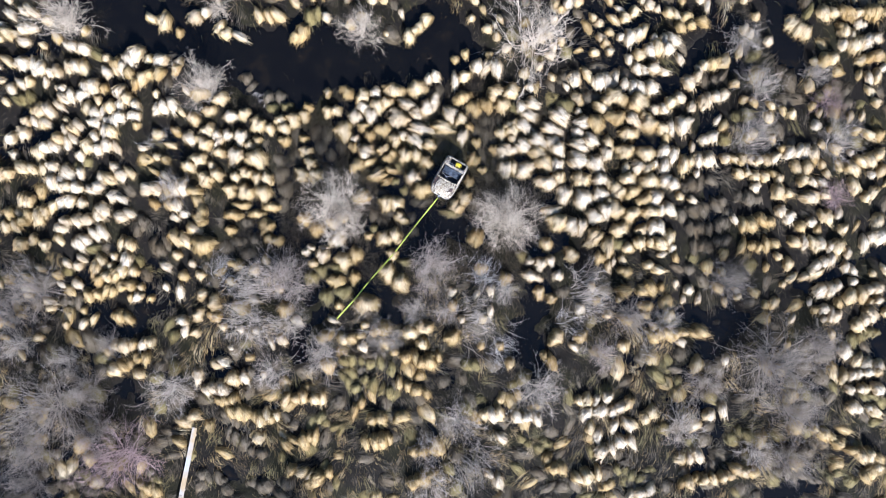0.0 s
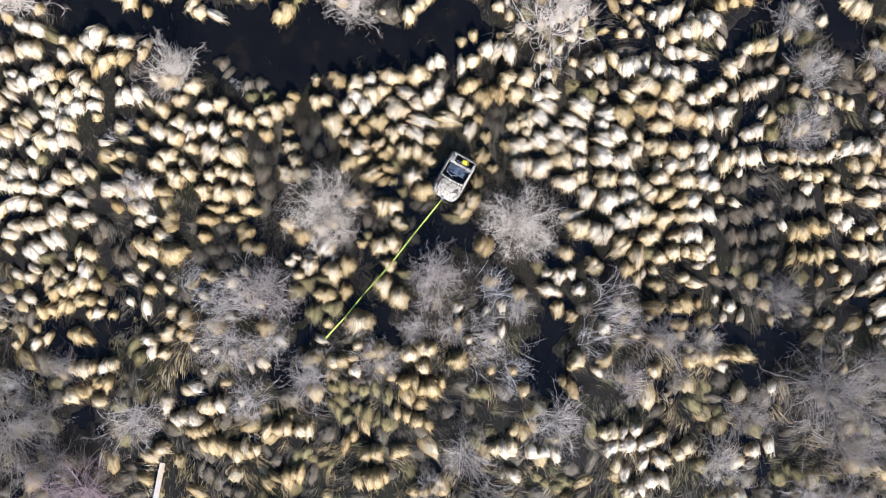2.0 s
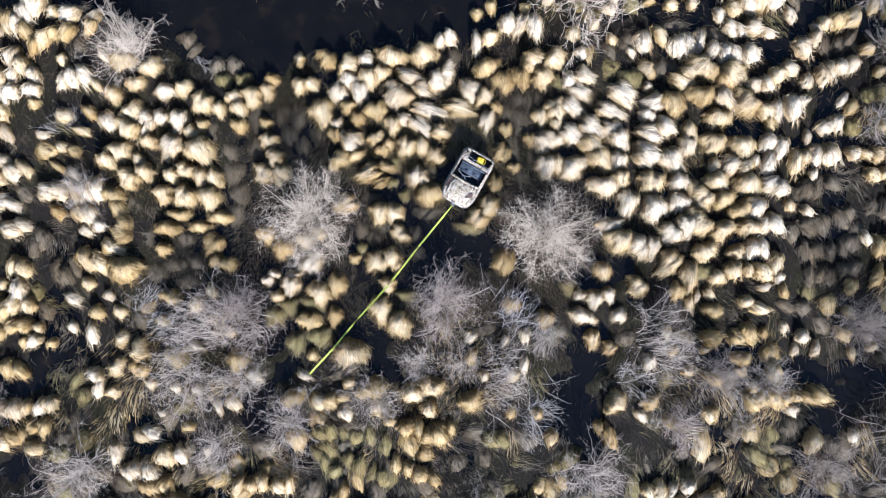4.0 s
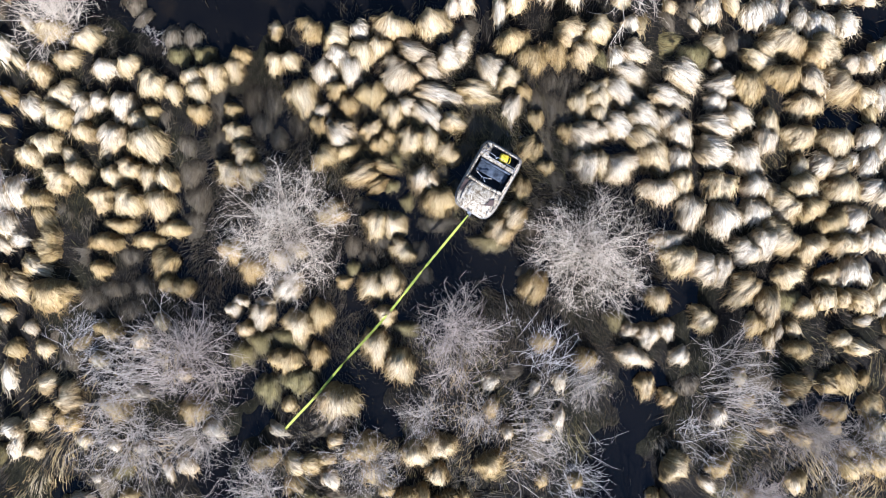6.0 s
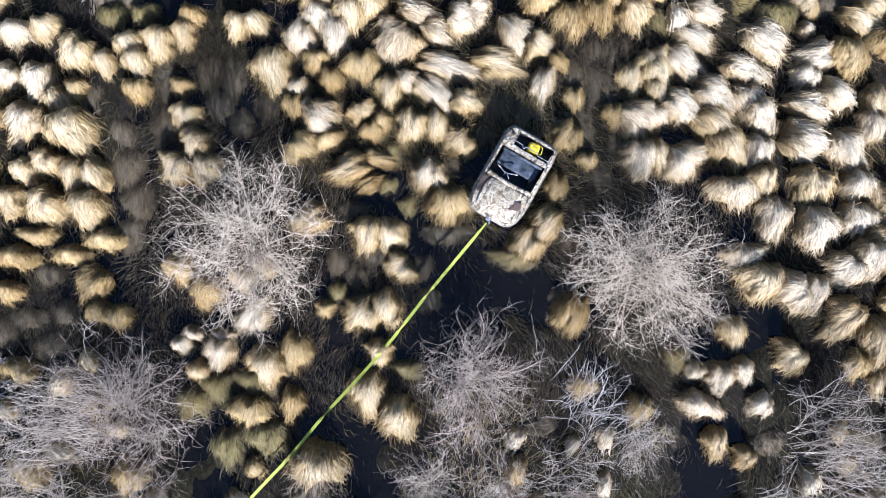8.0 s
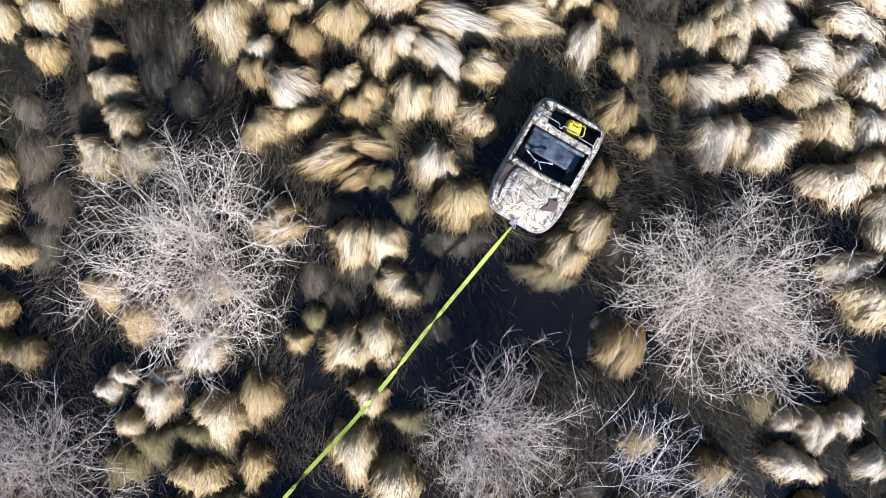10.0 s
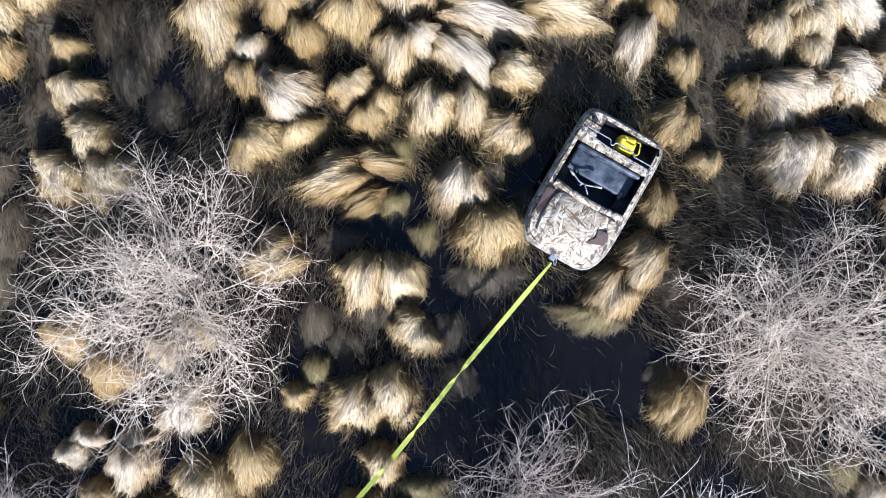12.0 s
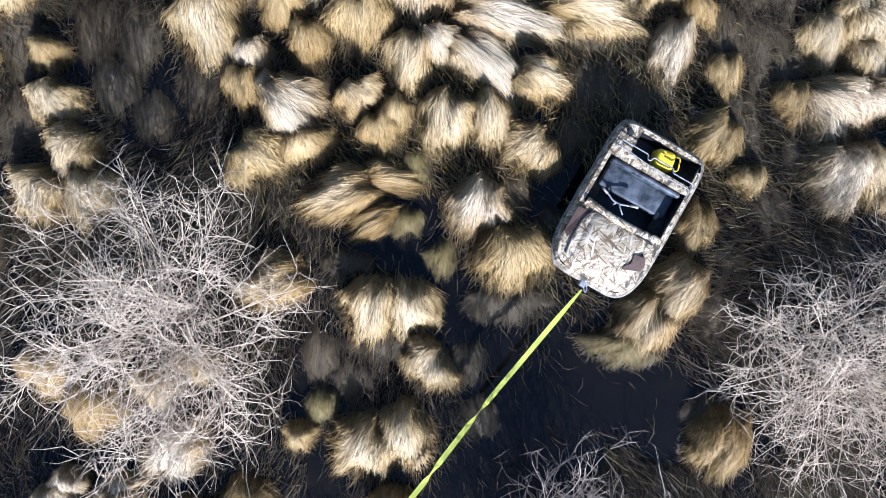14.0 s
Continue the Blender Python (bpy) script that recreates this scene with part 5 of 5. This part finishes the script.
def shrub(x, y, r, kind, tall=1.25, turn=None):
    g = random.Random(int(900 * x + 31 * y))
    meshes = SHRUBS[kind][g.randrange(len(SHRUBS[kind]))]
    ob = thing("willow_shrub" if kind not in ("red", "dead") else {"red": "dogwood_shrub", "dead": "dead_branches"}[kind])
    s = r * 1.12
    shift = {"fan": 0.45, "dead": 0.45, "whips": 0.5, "pink": 0.3}.get(kind, 0.0) * s
    turn = g.uniform(0, 360) if turn is None and not shift else (turn if turn is not None else 10)
    bx, by = x - shift * math.cos(radians(turn)), y - shift * math.sin(radians(turn))
    ob.matrix_basis = pose(bx, by, float(ground_height(bx, by)) - 0.02, 0, 0, turn) @ Matrix.Diagonal((s, s, s * tall * g.uniform(0.92, 1.08), 1))
    for name, me in meshes:
        if not me.materials:
            me.materials.append(BARK[kind])
        o = new(name, me)
        o.parent = ob
        if name != "stem":
            o["kind"] = "stuff"
    tagged(ob, SHRUB_WORDS[kind], "shrub", "leafless shrubs of the marsh")


shrub(-6.22, -0.53, 2.60, 'pale')
shrub(4.10, -1.19, 2.40, 'pale')
shrub(-0.81, -1.79, 0.22, 'dead', 0.6, 70)
shrub(-0.47, -1.37, 0.20, 'dead', 0.6, 200)
shrub(1.82, -2.54, 0.28, 'dead', 0.6, 40)
shrub(1.30, 2.92, 0.30, 'dead', 0.6, 160)
shrub(1.96, 2.71, 0.30, 'dead', 0.6, 60)
shrub(6.09, -2.56, 0.50, 'dead', 0.6, 0)
shrub(0.17, -4.14, 2.00, "pink", turn=0)
shrub(3.27, -4.47, 1.90, "whips", tall=0.7, turn=45)
shrub(-9.05, -4.40, 2.10, "pink", turn=60)
shrub(-11.65, -5.53, 2.21, "fan", turn=172)
shrub(-11.42, -7.63, 2.20, "grey")
shrub(-9.11, -7.60, 1.60, "grey")
shrub(-5.99, -7.97, 0.90, "dead", turn=60)
shrub(-4.41, -6.55, 0.96, "bleached")
shrub(-6.98, -9.58, 1.84, "grey")
shrub(-3.39, -8.24, 1.56, "grey")
shrub(-1.40, -6.76, 1.24, "grey")
shrub(0.50, -6.79, 1.24, "grey")
shrub(2.59, -7.17, 1.90, "fan", turn=5)
shrub(4.08, -5.66, 1.10, "grey")
shrub(9.35, -5.70, 2.23, "fan", turn=12)
shrub(8.17, -7.31, 1.49, "dead", turn=30)
shrub(11.54, -7.17, 1.69, "thicket", tall=1.6)
shrub(13.53, -7.64, 1.59, "grey")
shrub(10.17, -9.37, 1.29, "pink", turn=20)
shrub(12.94, -8.94, 1.49, "whips", tall=0.7, turn=-15)
shrub(4.01, -9.44, 1.69, "whips", tall=0.7, turn=-35)
shrub(-12.67, -4.44, 1.71, "whips", tall=0.7, turn=20)
shrub(-22.21, 10.65, 2.41, "bleached")
shrub(-14.04, 6.58, 2.08, "bleached")
shrub(-4.55, 9.91, 1.80, "bleached")
shrub(-13.24, 11.41, 1.07, "bleached")
shrub(-15.99, 0.46, 1.41, "grey")
shrub(-17.04, 3.81, 1.07, "dead", turn=120)
shrub(-10.69, 6.15, 0.57, "dead", turn=40)
shrub(5.48, 9.13, 3.34, "bleached")
shrub(18.23, 9.36, 1.54, "grey")
shrub(19.18, 6.56, 1.74, "grey")
shrub(18.54, 3.56, 1.94, "grey")
shrub(23.20, 5.70, 1.27, "red")
shrub(23.63, 3.30, 1.81, "grey")
shrub(23.76, 0.12, 1.21, "red")
shrub(22.68, 7.29, 1.07, "grey")
shrub(-24.14, -5.49, 2.36, "thicket", tall=1.6)
shrub(-25.19, -8.87, 1.62, "grey")
shrub(-23.13, -12.60, 3.25, "thicket", tall=1.6)
shrub(-18.99, -15.42, 2.78, "red")
shrub(-22.43, -9.89, 1.55, "grey")
shrub(-16.08, -11.51, 2.23, "grey")
shrub(17.27, -5.08, 1.85, "thicket", tall=1.6)
shrub(19.83, -9.80, 3.54, "thicket", tall=1.6)
shrub(22.68, -8.79, 1.68, "thicket", tall=1.6)
shrub(21.04, -12.68, 2.23, "thicket", tall=1.6)
shrub(5.86, -11.50, 2.23, "grey")
shrub(14.47, -13.77, 1.89, "grey")
shrub(15.97, -11.22, 1.69, "thicket", tall=1.6)
shrub(1.31, -13.47, 1.89, "grey")
shrub(2.33, -16.43, 2.10, "fan", turn=-35)
shrub(-10.00, -10.56, 1.69, "grey")
shrub(-0.55, -17.55, 1.76, "grey")
shrub(19.21, -15.22, 1.69, "grey")
shrub(-0.72, -15.24, 1.35, "grey")
shrub(-24.25, -15.26, 2.23, "thicket", tall=1.5)
shrub(-21.16, -11.51, 1.69, "thicket", tall=1.5)
shrub(-24.78, -17.37, 1.90, "thicket", tall=1.5)
shrub(-20.68, -14.06, 1.86, "thicket", tall=1.5)
shrub(-25.67, -7.11, 1.55, "thicket", tall=1.5)
shrub(21.07, -15.73, 1.69, "thicket", tall=1.5)
shrub(-19.78, -8.80, 1.35, "thicket", tall=1.5)
# taller willows south of the open ground, whose shade falls over it
for x, y, r, tall in ((-22.5, -22.2, 3.1, 2.2), (-18.2, -22.6, 3.0, 2.3), (-25.5, -20.9, 2.4, 2.2), (-7.5, -22.4, 2.8, 2.2), (4.5, -22.4, 2.6, 2.2), (14.5, -22.2, 2.4, 2.0)):
    shrub(x, y, r, "thicket", tall)


# ---- amphibious vehicle ----
VEHICLE = pose(1.205, 2.20, 0.06, 0.5, 1.5, -119.5) @ Matrix.Scale(0.955, 4)  # x forward from the rear edge, y to its left


def outline(inset=0.0, count=64):
    """Plan of the hull, anticlockwise: square-cut rear, rounded nose."""
    pts = []
    a, b = 1.26 - inset, 0.755 - inset
    for k in range(count):
        t = k * math.tau / count
        c, s = math.cos(t), math.sin(t)
        p, q = (9.0, 9.0) if c < 0 else (4.2, 7.0)
        x = 1.26 + a * math.copysign(abs(c) ** (2 / p), c)
        y = b * math.copysign(abs(s) ** (2 / q), s)
        y *= 1.0 + 0.03 * (x / 2.52) - 0.10 * max(0, x - 1.9) ** 2 / 0.38
        pts.append((x, y))
    return pts


def half_width(x, inset):
    """Half the hull's width at x."""
    a, b = 1.26 - inset, 0.755 - inset
    u = min(1, abs(x - 1.26) / a)
    p, q = (9.0, 9.0) if x < 1.26 else (4.2, 7.0)
    y = b * max(0.0, 1 - u ** p) ** (1 / q)
    return y * (1.0 + 0.03 * (x / 2.52) - 0.10 * max(0, x - 1.9) ** 2 / 0.38)


def ring_faces(bm, rings):
    for a, b in zip(rings, rings[1:]):
        for k in range(len(a)):
            bm.faces.new((a[k], a[(k + 1) % len(a)], b[(k + 1) % len(b)], b[k]))


def plan(x0, x1, y0, y1, r, count=5):
    """A rectangle with rounded corners, anticlockwise."""
    out = []
    for cx, cy, a0 in ((x1 - r, y1 - r, 0), (x0 + r, y1 - r, 90), (x0 + r, y0 + r, 180), (x1 - r, y0 + r, 270)):
        out += [(cx + r * math.cos(radians(a0 + 90 * k / count)), cy + r * math.sin(radians(a0 + 90 * k / count))) for k in range(count + 1)]
    return out


WELL = plan(0.11, 0.50, -0.40, 0.63, 0.004, 1)
COCKPIT = plan(0.63, 1.44, -0.645, 0.65, 0.004, 1)


def deck_height(x, y):
    z = 0.80
    if x > 1.40:
        z += 0.10 * math.sin(math.pi * min(1, max(0, (x - 1.40) / 1.5))) * (1 - min(1, abs(y) / 0.72) ** 4)
        z -= 0.14 * max(0, (x - 1.9) / 0.62) ** 2
    else:
        z += 0.02 * (1 - (y / 0.75) ** 2)
    return z


def build_vehicle():
    car = thing("amphibious_vehicle", VEHICLE)
    tagged(car, "open six-wheeled amphibious vehicle in reed camouflage, stuck in bog", "vehicle")
    bm = bmesh.new()
    rings = [[bm.verts.new((x, y, z)) for x, y in outline(i)] for i, z in ((0.34, 0.10), (0.20, 0.14), (0.16, 0.42), (0.05, 0.56), (0.02, 0.62))]
    ring_faces(bm, rings)
    bm.faces.new(rings[0])
    part("hull", bm, BLACK, car, "black plastic lower hull", True)
    bm = bmesh.new()
    rings = []
    for i, z in ((0.03, 0.60), (-0.015, 0.60), (-0.02, 0.625), (-0.005, 0.645), (0.02, 0.645)):
        rings.append([bm.verts.new((x, y, z)) for x, y in outline(i)])
    ring_faces(bm, rings)
    part("bumper_rim", bm, RIM, car, "scuffed pale rim round the hull", True)
    # upper body: sides and a deck with two openings
    bm = bmesh.new()
    side = [[bm.verts.new((x, y, z)) for x, y in outline(i)] for i, z in ((0.015, 0.64), (0.03, 0.72))]
    edge = [bm.verts.new((x, y, deck_height(x, y) - 0.01)) for x, y in outline(0.06)]
    ring_faces(bm, side + [edge])
    xs = [0.062, 0.085, 0.11, 0.24, 0.37, 0.50, 0.565, 0.63, 0.79, 0.95, 1.11, 1.27, 1.44] + [1.44 + 1.015 * k / 14 for k in range(1, 15)]
    ys = [-0.645, -0.52, -0.40, -0.2, 0.0, 0.2, 0.4, 0.63, 0.65]
    rows = []
    for x in xs:
        w = half_width(x, 0.06) - 0.002
        rows.append([bm.verts.new((x, y, deck_height(x, y))) for y in [-w] + [max(-w, min(w, y)) for y in ys] + [w]])
    for a, b in zip(rows, rows[1:]):
        xm = (a[0].co.x + b[0].co.x) / 2
        for k in range(len(ys) + 1):
            ym = (a[k].co.y + a[k + 1].co.y) / 2
            if (0.11 < xm < 0.50 and -0.40 < ym < 0.63) or (0.63 < xm < 1.44 and -0.645 < ym < 0.65):
                continue
            bm.faces.new((a[k], a[k + 1], b[k + 1], b[k]))
    for shape in (WELL, COCKPIT):
        top = [bm.verts.new((x, y, deck_height(x, y))) for x, y in shape]
        low = [bm.verts.new((v.co.x, v.co.y, v.co.z - 0.07)) for v in top]
        ring_faces(bm, [top, low])
    bmesh.ops.remove_doubles(bm, verts=bm.verts, dist=0.003)
    part("upper_body", bm, SMEARED, car, "reed camouflage upper body smeared with black peat")
    # bonnet: a cambered panel
    bm = bmesh.new()
    grid = []
    for i in range(15):
        x = 1.53 + 0.88 * i / 14
        half = 0.50 - 0.13 * max(0, (x - 1.95) / 0.46) ** 2 + 0.02 * math.sin(3 * x)
        grid.append([bm.verts.new((x, half * (j / 7 - 1) + 0.03, deck_height(x, half * (j / 7 - 1)) + 0.035 * (1 - abs(j / 7 - 1) ** 6) - (0.02 if i in (0, 14) or j in (0, 14) else 0))) for j in range(15)])
    for a, b in zip(grid, grid[1:]):
        for j in range(14):
            bm.faces.new((a[j], a[j + 1], b[j + 1], b[j]))
    part("bonnet", bm, CAMO, car, "cambered camouflage bonnet panel", True)
    bm = bmesh.new()
    seam = [(2.28, -0.50), (2.0, -0.545), (1.70, -0.535), (1.54, -0.46), (1.505, -0.30), (1.50, 0.0), (1.50, 0.30), (1.53, 0.58)]
    tube(bm, rounded([(x, y, deck_height(x, y) + 0.014) for x, y in seam], 0.08), 0.017, 6)
    part("bonnet_seal", bm, BLACK, car, "black rubber bonnet seal")
    # raised cowl in front of the driver
    bm = bmesh.new()
    rows = []
    for k in range(17):
        y = -0.62 + 1.26 * k / 16
        bow = 0.05 * (1 - (y / 0.64) ** 2)
        rows.append([bm.verts.new((1.385 + bow + dx, y, 0.80 + dz + 0.03 * (1 - (y / 0.64) ** 4))) for dx, dz in ((-0.02, -0.12), (-0.015, 0.03), (0.02, 0.065), (0.07, 0.055), (0.10, -0.01))])
    for a, b in zip(rows, rows[1:]):
        for j in range(4):
            bm.faces.new((a[j], a[j + 1], b[j + 1], b[j]))
    part("cowl", bm, SMEARED, car, "bowed camouflage cowl before the cockpit", True)
    # cockpit tub and rear well
    for name, shape, depth in (("cockpit_liner", COCKPIT, 0.50), ("cargo_liner", WELL, 0.36)):
        bm = bmesh.new()
        cx = sum(p[0] for p in shape) / len(shape)
        cy = sum(p[1] for p in shape) / len(shape)
        rings = []
        for q, z in ((1.012, -0.03), (1.0, -0.07), (0.97, 0.03 - depth), (0.90, -depth)):
            rings.append([bm.verts.new((cx + (x - cx) * q, cy + (y - cy) * q, 0.80 + z)) for x, y in shape])
        ring_faces(bm, rings)
        bm.faces.new(rings[-1])
        part(name, bm, BLACK, car, "black moulded inner tub")
    # bench
    part("seat_cushion", box(bmesh.new(), 0.70, 1.10, -0.57, 0.58, 0.46, 0.63, 0.05, 4), VINYL, car, "dusty blue-grey vinyl bench cushion", True)
    bm = box(bmesh.new(), 0.645, 0.725, -0.58, 0.59, 0.48, 0.79, 0.04, 4)
    part("seat_back", bm, VINYL, car, "dusty dark vinyl bench back", True)
    part("grab_block", box(bmesh.new(), 1.02, 1.14, 0.44, 0.49, 0.56, 0.64, 0.012), RIM, car, "pale grip at the end of the bench")
    bm = bmesh.new()
    tube(bm, rounded([(0.50, -0.64, 0.80), (0.40, -0.64, 0.93), (0.40, -0.17, 0.93), (0.47, -0.15, 0.93), (0.47, -0.10, 0.93), (0.40, -0.08, 0.93),
                      (0.40, 0.26, 0.93), (0.46, 0.28, 0.93), (0.46, 0.64, 0.93), (0.56, 0.66, 0.80)], 0.05), 0.011, 8)
    tube(bm, rounded([(0.48, -0.62, 0.81), (0.48, -0.62, 0.90), (0.52, -0.20, 0.90), (0.56, 0.20, 0.90), (0.55, 0.62, 0.90), (0.57, 0.64, 0.81)], 0.05), 0.009, 8)
    part("grab_rail", bm, STEEL, car, "bent dull steel grab rail behind the bench", True)
    # handlebar
    bm = bmesh.new()
    tube(bm, rounded([(1.30, -0.22, 0.45), (1.27, -0.22, 0.74), (1.24, -0.22, 0.80)], 0.05), 0.022, 8)
    tube(bm, rounded([(1.15, -0.50, 0.84), (1.20, -0.36, 0.83), (1.24, -0.28, 0.82), (1.24, -0.15, 0.82), (1.20, -0.04, 0.83), (1.16, 0.08, 0.84)], 0.04), 0.014, 8)
    bar = part("handlebar", bm, STEEL, car, "grey steering handlebar", True)
    for y0, x0, y1, x1 in ((-0.52, 1.145, -0.40, 1.19), (-0.01, 1.185, 0.11, 1.15)):
        bm = bmesh.new()
        tube(bm, [(x0, y0, 0.842), (x1, y1, 0.836)], 0.021, 10)
        part("grip", bm, RIM, bar, "worn pale rubber grip", True)
    bm = bmesh.new()
    tube(bm, [(1.25, -0.16, 0.835), (1.31, -0.10, 0.84), (1.36, -0.04, 0.82)], 0.012, 6)
    part("brake_lever", bm, STEEL, bar)
    # brown pads on the front wings
    for shape in (((1.58, -0.685), (1.56, -0.545), (1.70, -0.55), (1.98, -0.59), (2.06, -0.60), (1.99, -0.685)),
                  ((1.80, 0.40), (1.76, 0.57), (1.86, 0.625), (1.98, 0.60), (2.02, 0.50), (2.08, 0.36), (2.04, 0.34), (1.94, 0.42))):
        bm = bmesh.new()
        top = [bm.verts.new((x, y, deck_height(x, y) + 0.052)) for x, y in shape]
        low = [bm.verts.new((v.co.x, v.co.y, v.co.z - 0.075)) for v in top]
        ring_faces(bm, [top, low])
        bm.faces.new(top)
        part("wing_pad", bm, BROWN, car, "matt brown pad on the front wing")
    bm = box(bmesh.new(), 2.49, 2.60, -0.05, 0.05, 0.57, 0.66, 0.012)
    part("tow_bracket", bm, STEEL, car, "steel tow bracket at the nose")
    # cap and vents on the rear deck
    bm = bmesh.new()
    bmesh.ops.create_cone(bm, cap_ends=True, segments=20, radius1=0.045, radius2=0.040, depth=0.03, matrix=Matrix.Translation((0.22, -0.55, 0.835)))
    part("fuel_cap", bm, BLACK, car, "small black fuel cap")
    # six wheels, sunk in the mud
    for x in (0.42, 1.18, 1.94):
        for s in (-1, 1):
            bm = bmesh.new()
            rings = []
            for w, r in ((-0.12, 0.14), (-0.13, 0.24), (-0.10, 0.29), (0.10, 0.29), (0.13, 0.24), (0.12, 0.14)):
                rings.append([bm.verts.new((x + r * math.cos(k * math.tau / 28) * (1.03 if k % 2 and r > 0.28 else 1), s * 0.60 + w, 0.27 + r * math.sin(k * math.tau / 28) * (1.03 if k % 2 and r > 0.28 else 1))) for k in range(28)])
            ring_faces(bm, rings)
            wheel = thing("wheel")
            wheel.parent = car
            part("tyre", bm, RUBBER, wheel, "knobbly low-pressure tyre")
            bm = bmesh.new()
            bmesh.ops.create_cone(bm, cap_ends=True, segments=20, radius1=0.145, radius2=0.13, depth=0.2, matrix=pose(x, s * 0.60, 0.27, 90))
            part("rim", bm, STEEL, wheel)


build_vehicle()


def jerry_can():
    """A yellow plastic can that lies in the rear well."""
    ob = thing("fuel_can", VEHICLE @ pose(0.30, 0.13, 0.60, 0, 0, 12))
    tagged(ob, "bright yellow plastic can in the rear cargo well", "container")
    bm = box(bmesh.new(), -0.18, 0.18, -0.19, 0.17, -0.15, 0.16, 0.10, 6)
    for v in bm.verts:
        v.co.x *= 1 - 0.12 * (v.co.z + 0.15) / 0.3
        v.co.y *= 1 - 0.12 * (v.co.z + 0.15) / 0.3
    part("body", bm, YELLOW, ob, smooth=True)
    bm = bmesh.new()
    tube(bm, rounded([(-0.10, 0.13, 0.08), (-0.10, 0.21, 0.13), (0.11, 0.23, 0.13), (0.12, 0.14, 0.08)], 0.05), 0.013, 8)
    part("handle", bm, YELLOW, ob, smooth=True)
    bm = bmesh.new()
    bmesh.ops.create_cone(bm, cap_ends=True, segments=18, radius1=0.05, radius2=0.045, depth=0.05, matrix=Matrix.Translation((-0.09, -0.08, 0.165)))
    part("cap", bm, YELLOW, ob, smooth=True)


jerry_can()


def tow_strap():
    """Flat webbing from the nose to the tussocks, slack, twisted and dipping behind clumps."""
    ends = [(-0.02, -0.02, 0.60), (-0.70, -0.86, 0.52), (-1.55, -1.91, 0.46), (-2.41, -3.03, 0.44), (-3.21, -3.98, 0.46), (-4.19, -5.07, 0.42), (-5.08, -6.16, 0.38), (-5.93, -7.09, 0.30), (-6.24, -7.45, 0.12)]
    pts = []
    for i in range(len(ends) - 1):
        p = [Vector(ends[min(max(i + d, 0), len(ends) - 1)]) for d in (-1, 0, 1, 2)]
        for k in range(14):
            t = k / 14
            pts.append(0.5 * ((2 * p[1]) + (p[2] - p[0]) * t + (2 * p[0] - 5 * p[1] + 4 * p[2] - p[3]) * t * t + (3 * p[1] - p[0] - 3 * p[2] + p[3]) * t ** 3))
    bm = bmesh.new()
    uv = bm.loops.layers.uv.new("web")
    rows, n = [], len(pts)
    for i, p in enumerate(pts):
        d = (pts[min(i + 1, n - 1)] - pts[max(i - 1, 0)]).normalized()
        s = d.cross(Vector((0, 0, 1))).normalized()
        q = i / n
        a = 0.25 * math.sin(9 * q) + 1.25 * math.exp(-((q - 0.245) / 0.012) ** 2) + 1.2 * math.exp(-((q - 0.345) / 0.010) ** 2) - 1.2 * math.exp(-((q - 0.62) / 0.012) ** 2) + 1.1 * math.exp(-((q - 0.43) / 0.008) ** 2)
        w = (s * math.cos(a) + s.cross(d) * math.sin(a)) * (0.039 * min(1, 0.3 + 9 * q))
        h = Vector((0, 0, 0.003))
        rows.append([bm.verts.new(p - w + h), bm.verts.new(p + w + h), bm.verts.new(p + w - h), bm.verts.new(p - w - h)])
    for i, (a, b) in enumerate(zip(rows, rows[1:])):
        for k in range(4):
            f = bm.faces.new((a[k], a[(k + 1) % 4], b[(k + 1) % 4], b[k]))
            for loop, (u, v) in zip(f.loops, ((0, i), (1, i), (1, i + 1), (0, i + 1))):
                loop[uv].uv = (u, v / n * 8)
    ob = thing("tow_strap")
    tagged(ob, "taut yellow-green webbing tow strap from the vehicle's nose", "strap")
    part("webbing", bm, STRAP, ob)
    bm = bmesh.new()
    loop = [(0.03 + 0.05 * math.cos(k * math.tau / 16) * 0.45, 0.02 + 0.075 * math.sin(k * math.tau / 16), 0.61) for k in range(17)]
    tube(bm, loop, 0.011, 8)
    part("shackle", bm, STEEL, ob, "steel shackle", True)


tow_strap()


def boardwalk():
    """One heavy plank on bearers, leading off over the bog."""
    a, b = Vector((-14.72, -13.9, 0.42)), Vector((-15.62, -18.25, 0.42))
    way = (b - a).normalized()
    ob = thing("boardwalk_plank", pose(a.x, a.y, 0.42, 0, 0, math.degrees(math.atan2(way.y, way.x))))
    tagged(ob, "long weathered wooden plank walkway over the bog", "plank")
    for k, (x0, x1, y) in enumerate(((0.0, 4.2, -0.003), (4.215, 8.4, 0.01))):
        bm = box(bmesh.new(), x0, x1, y - 0.14, y + 0.14, -0.03, 0.03, 0.008)
        part("plank", bm, PLANK, ob, "pale weathered sawn plank")
    for x in (0.5, 3.9, 4.6, 8.0):
        part("bearer", box(bmesh.new(), x - 0.06, x + 0.06, -0.12, 0.12, -0.45, -0.031, 0.008), PLANK, ob)


boardwalk()
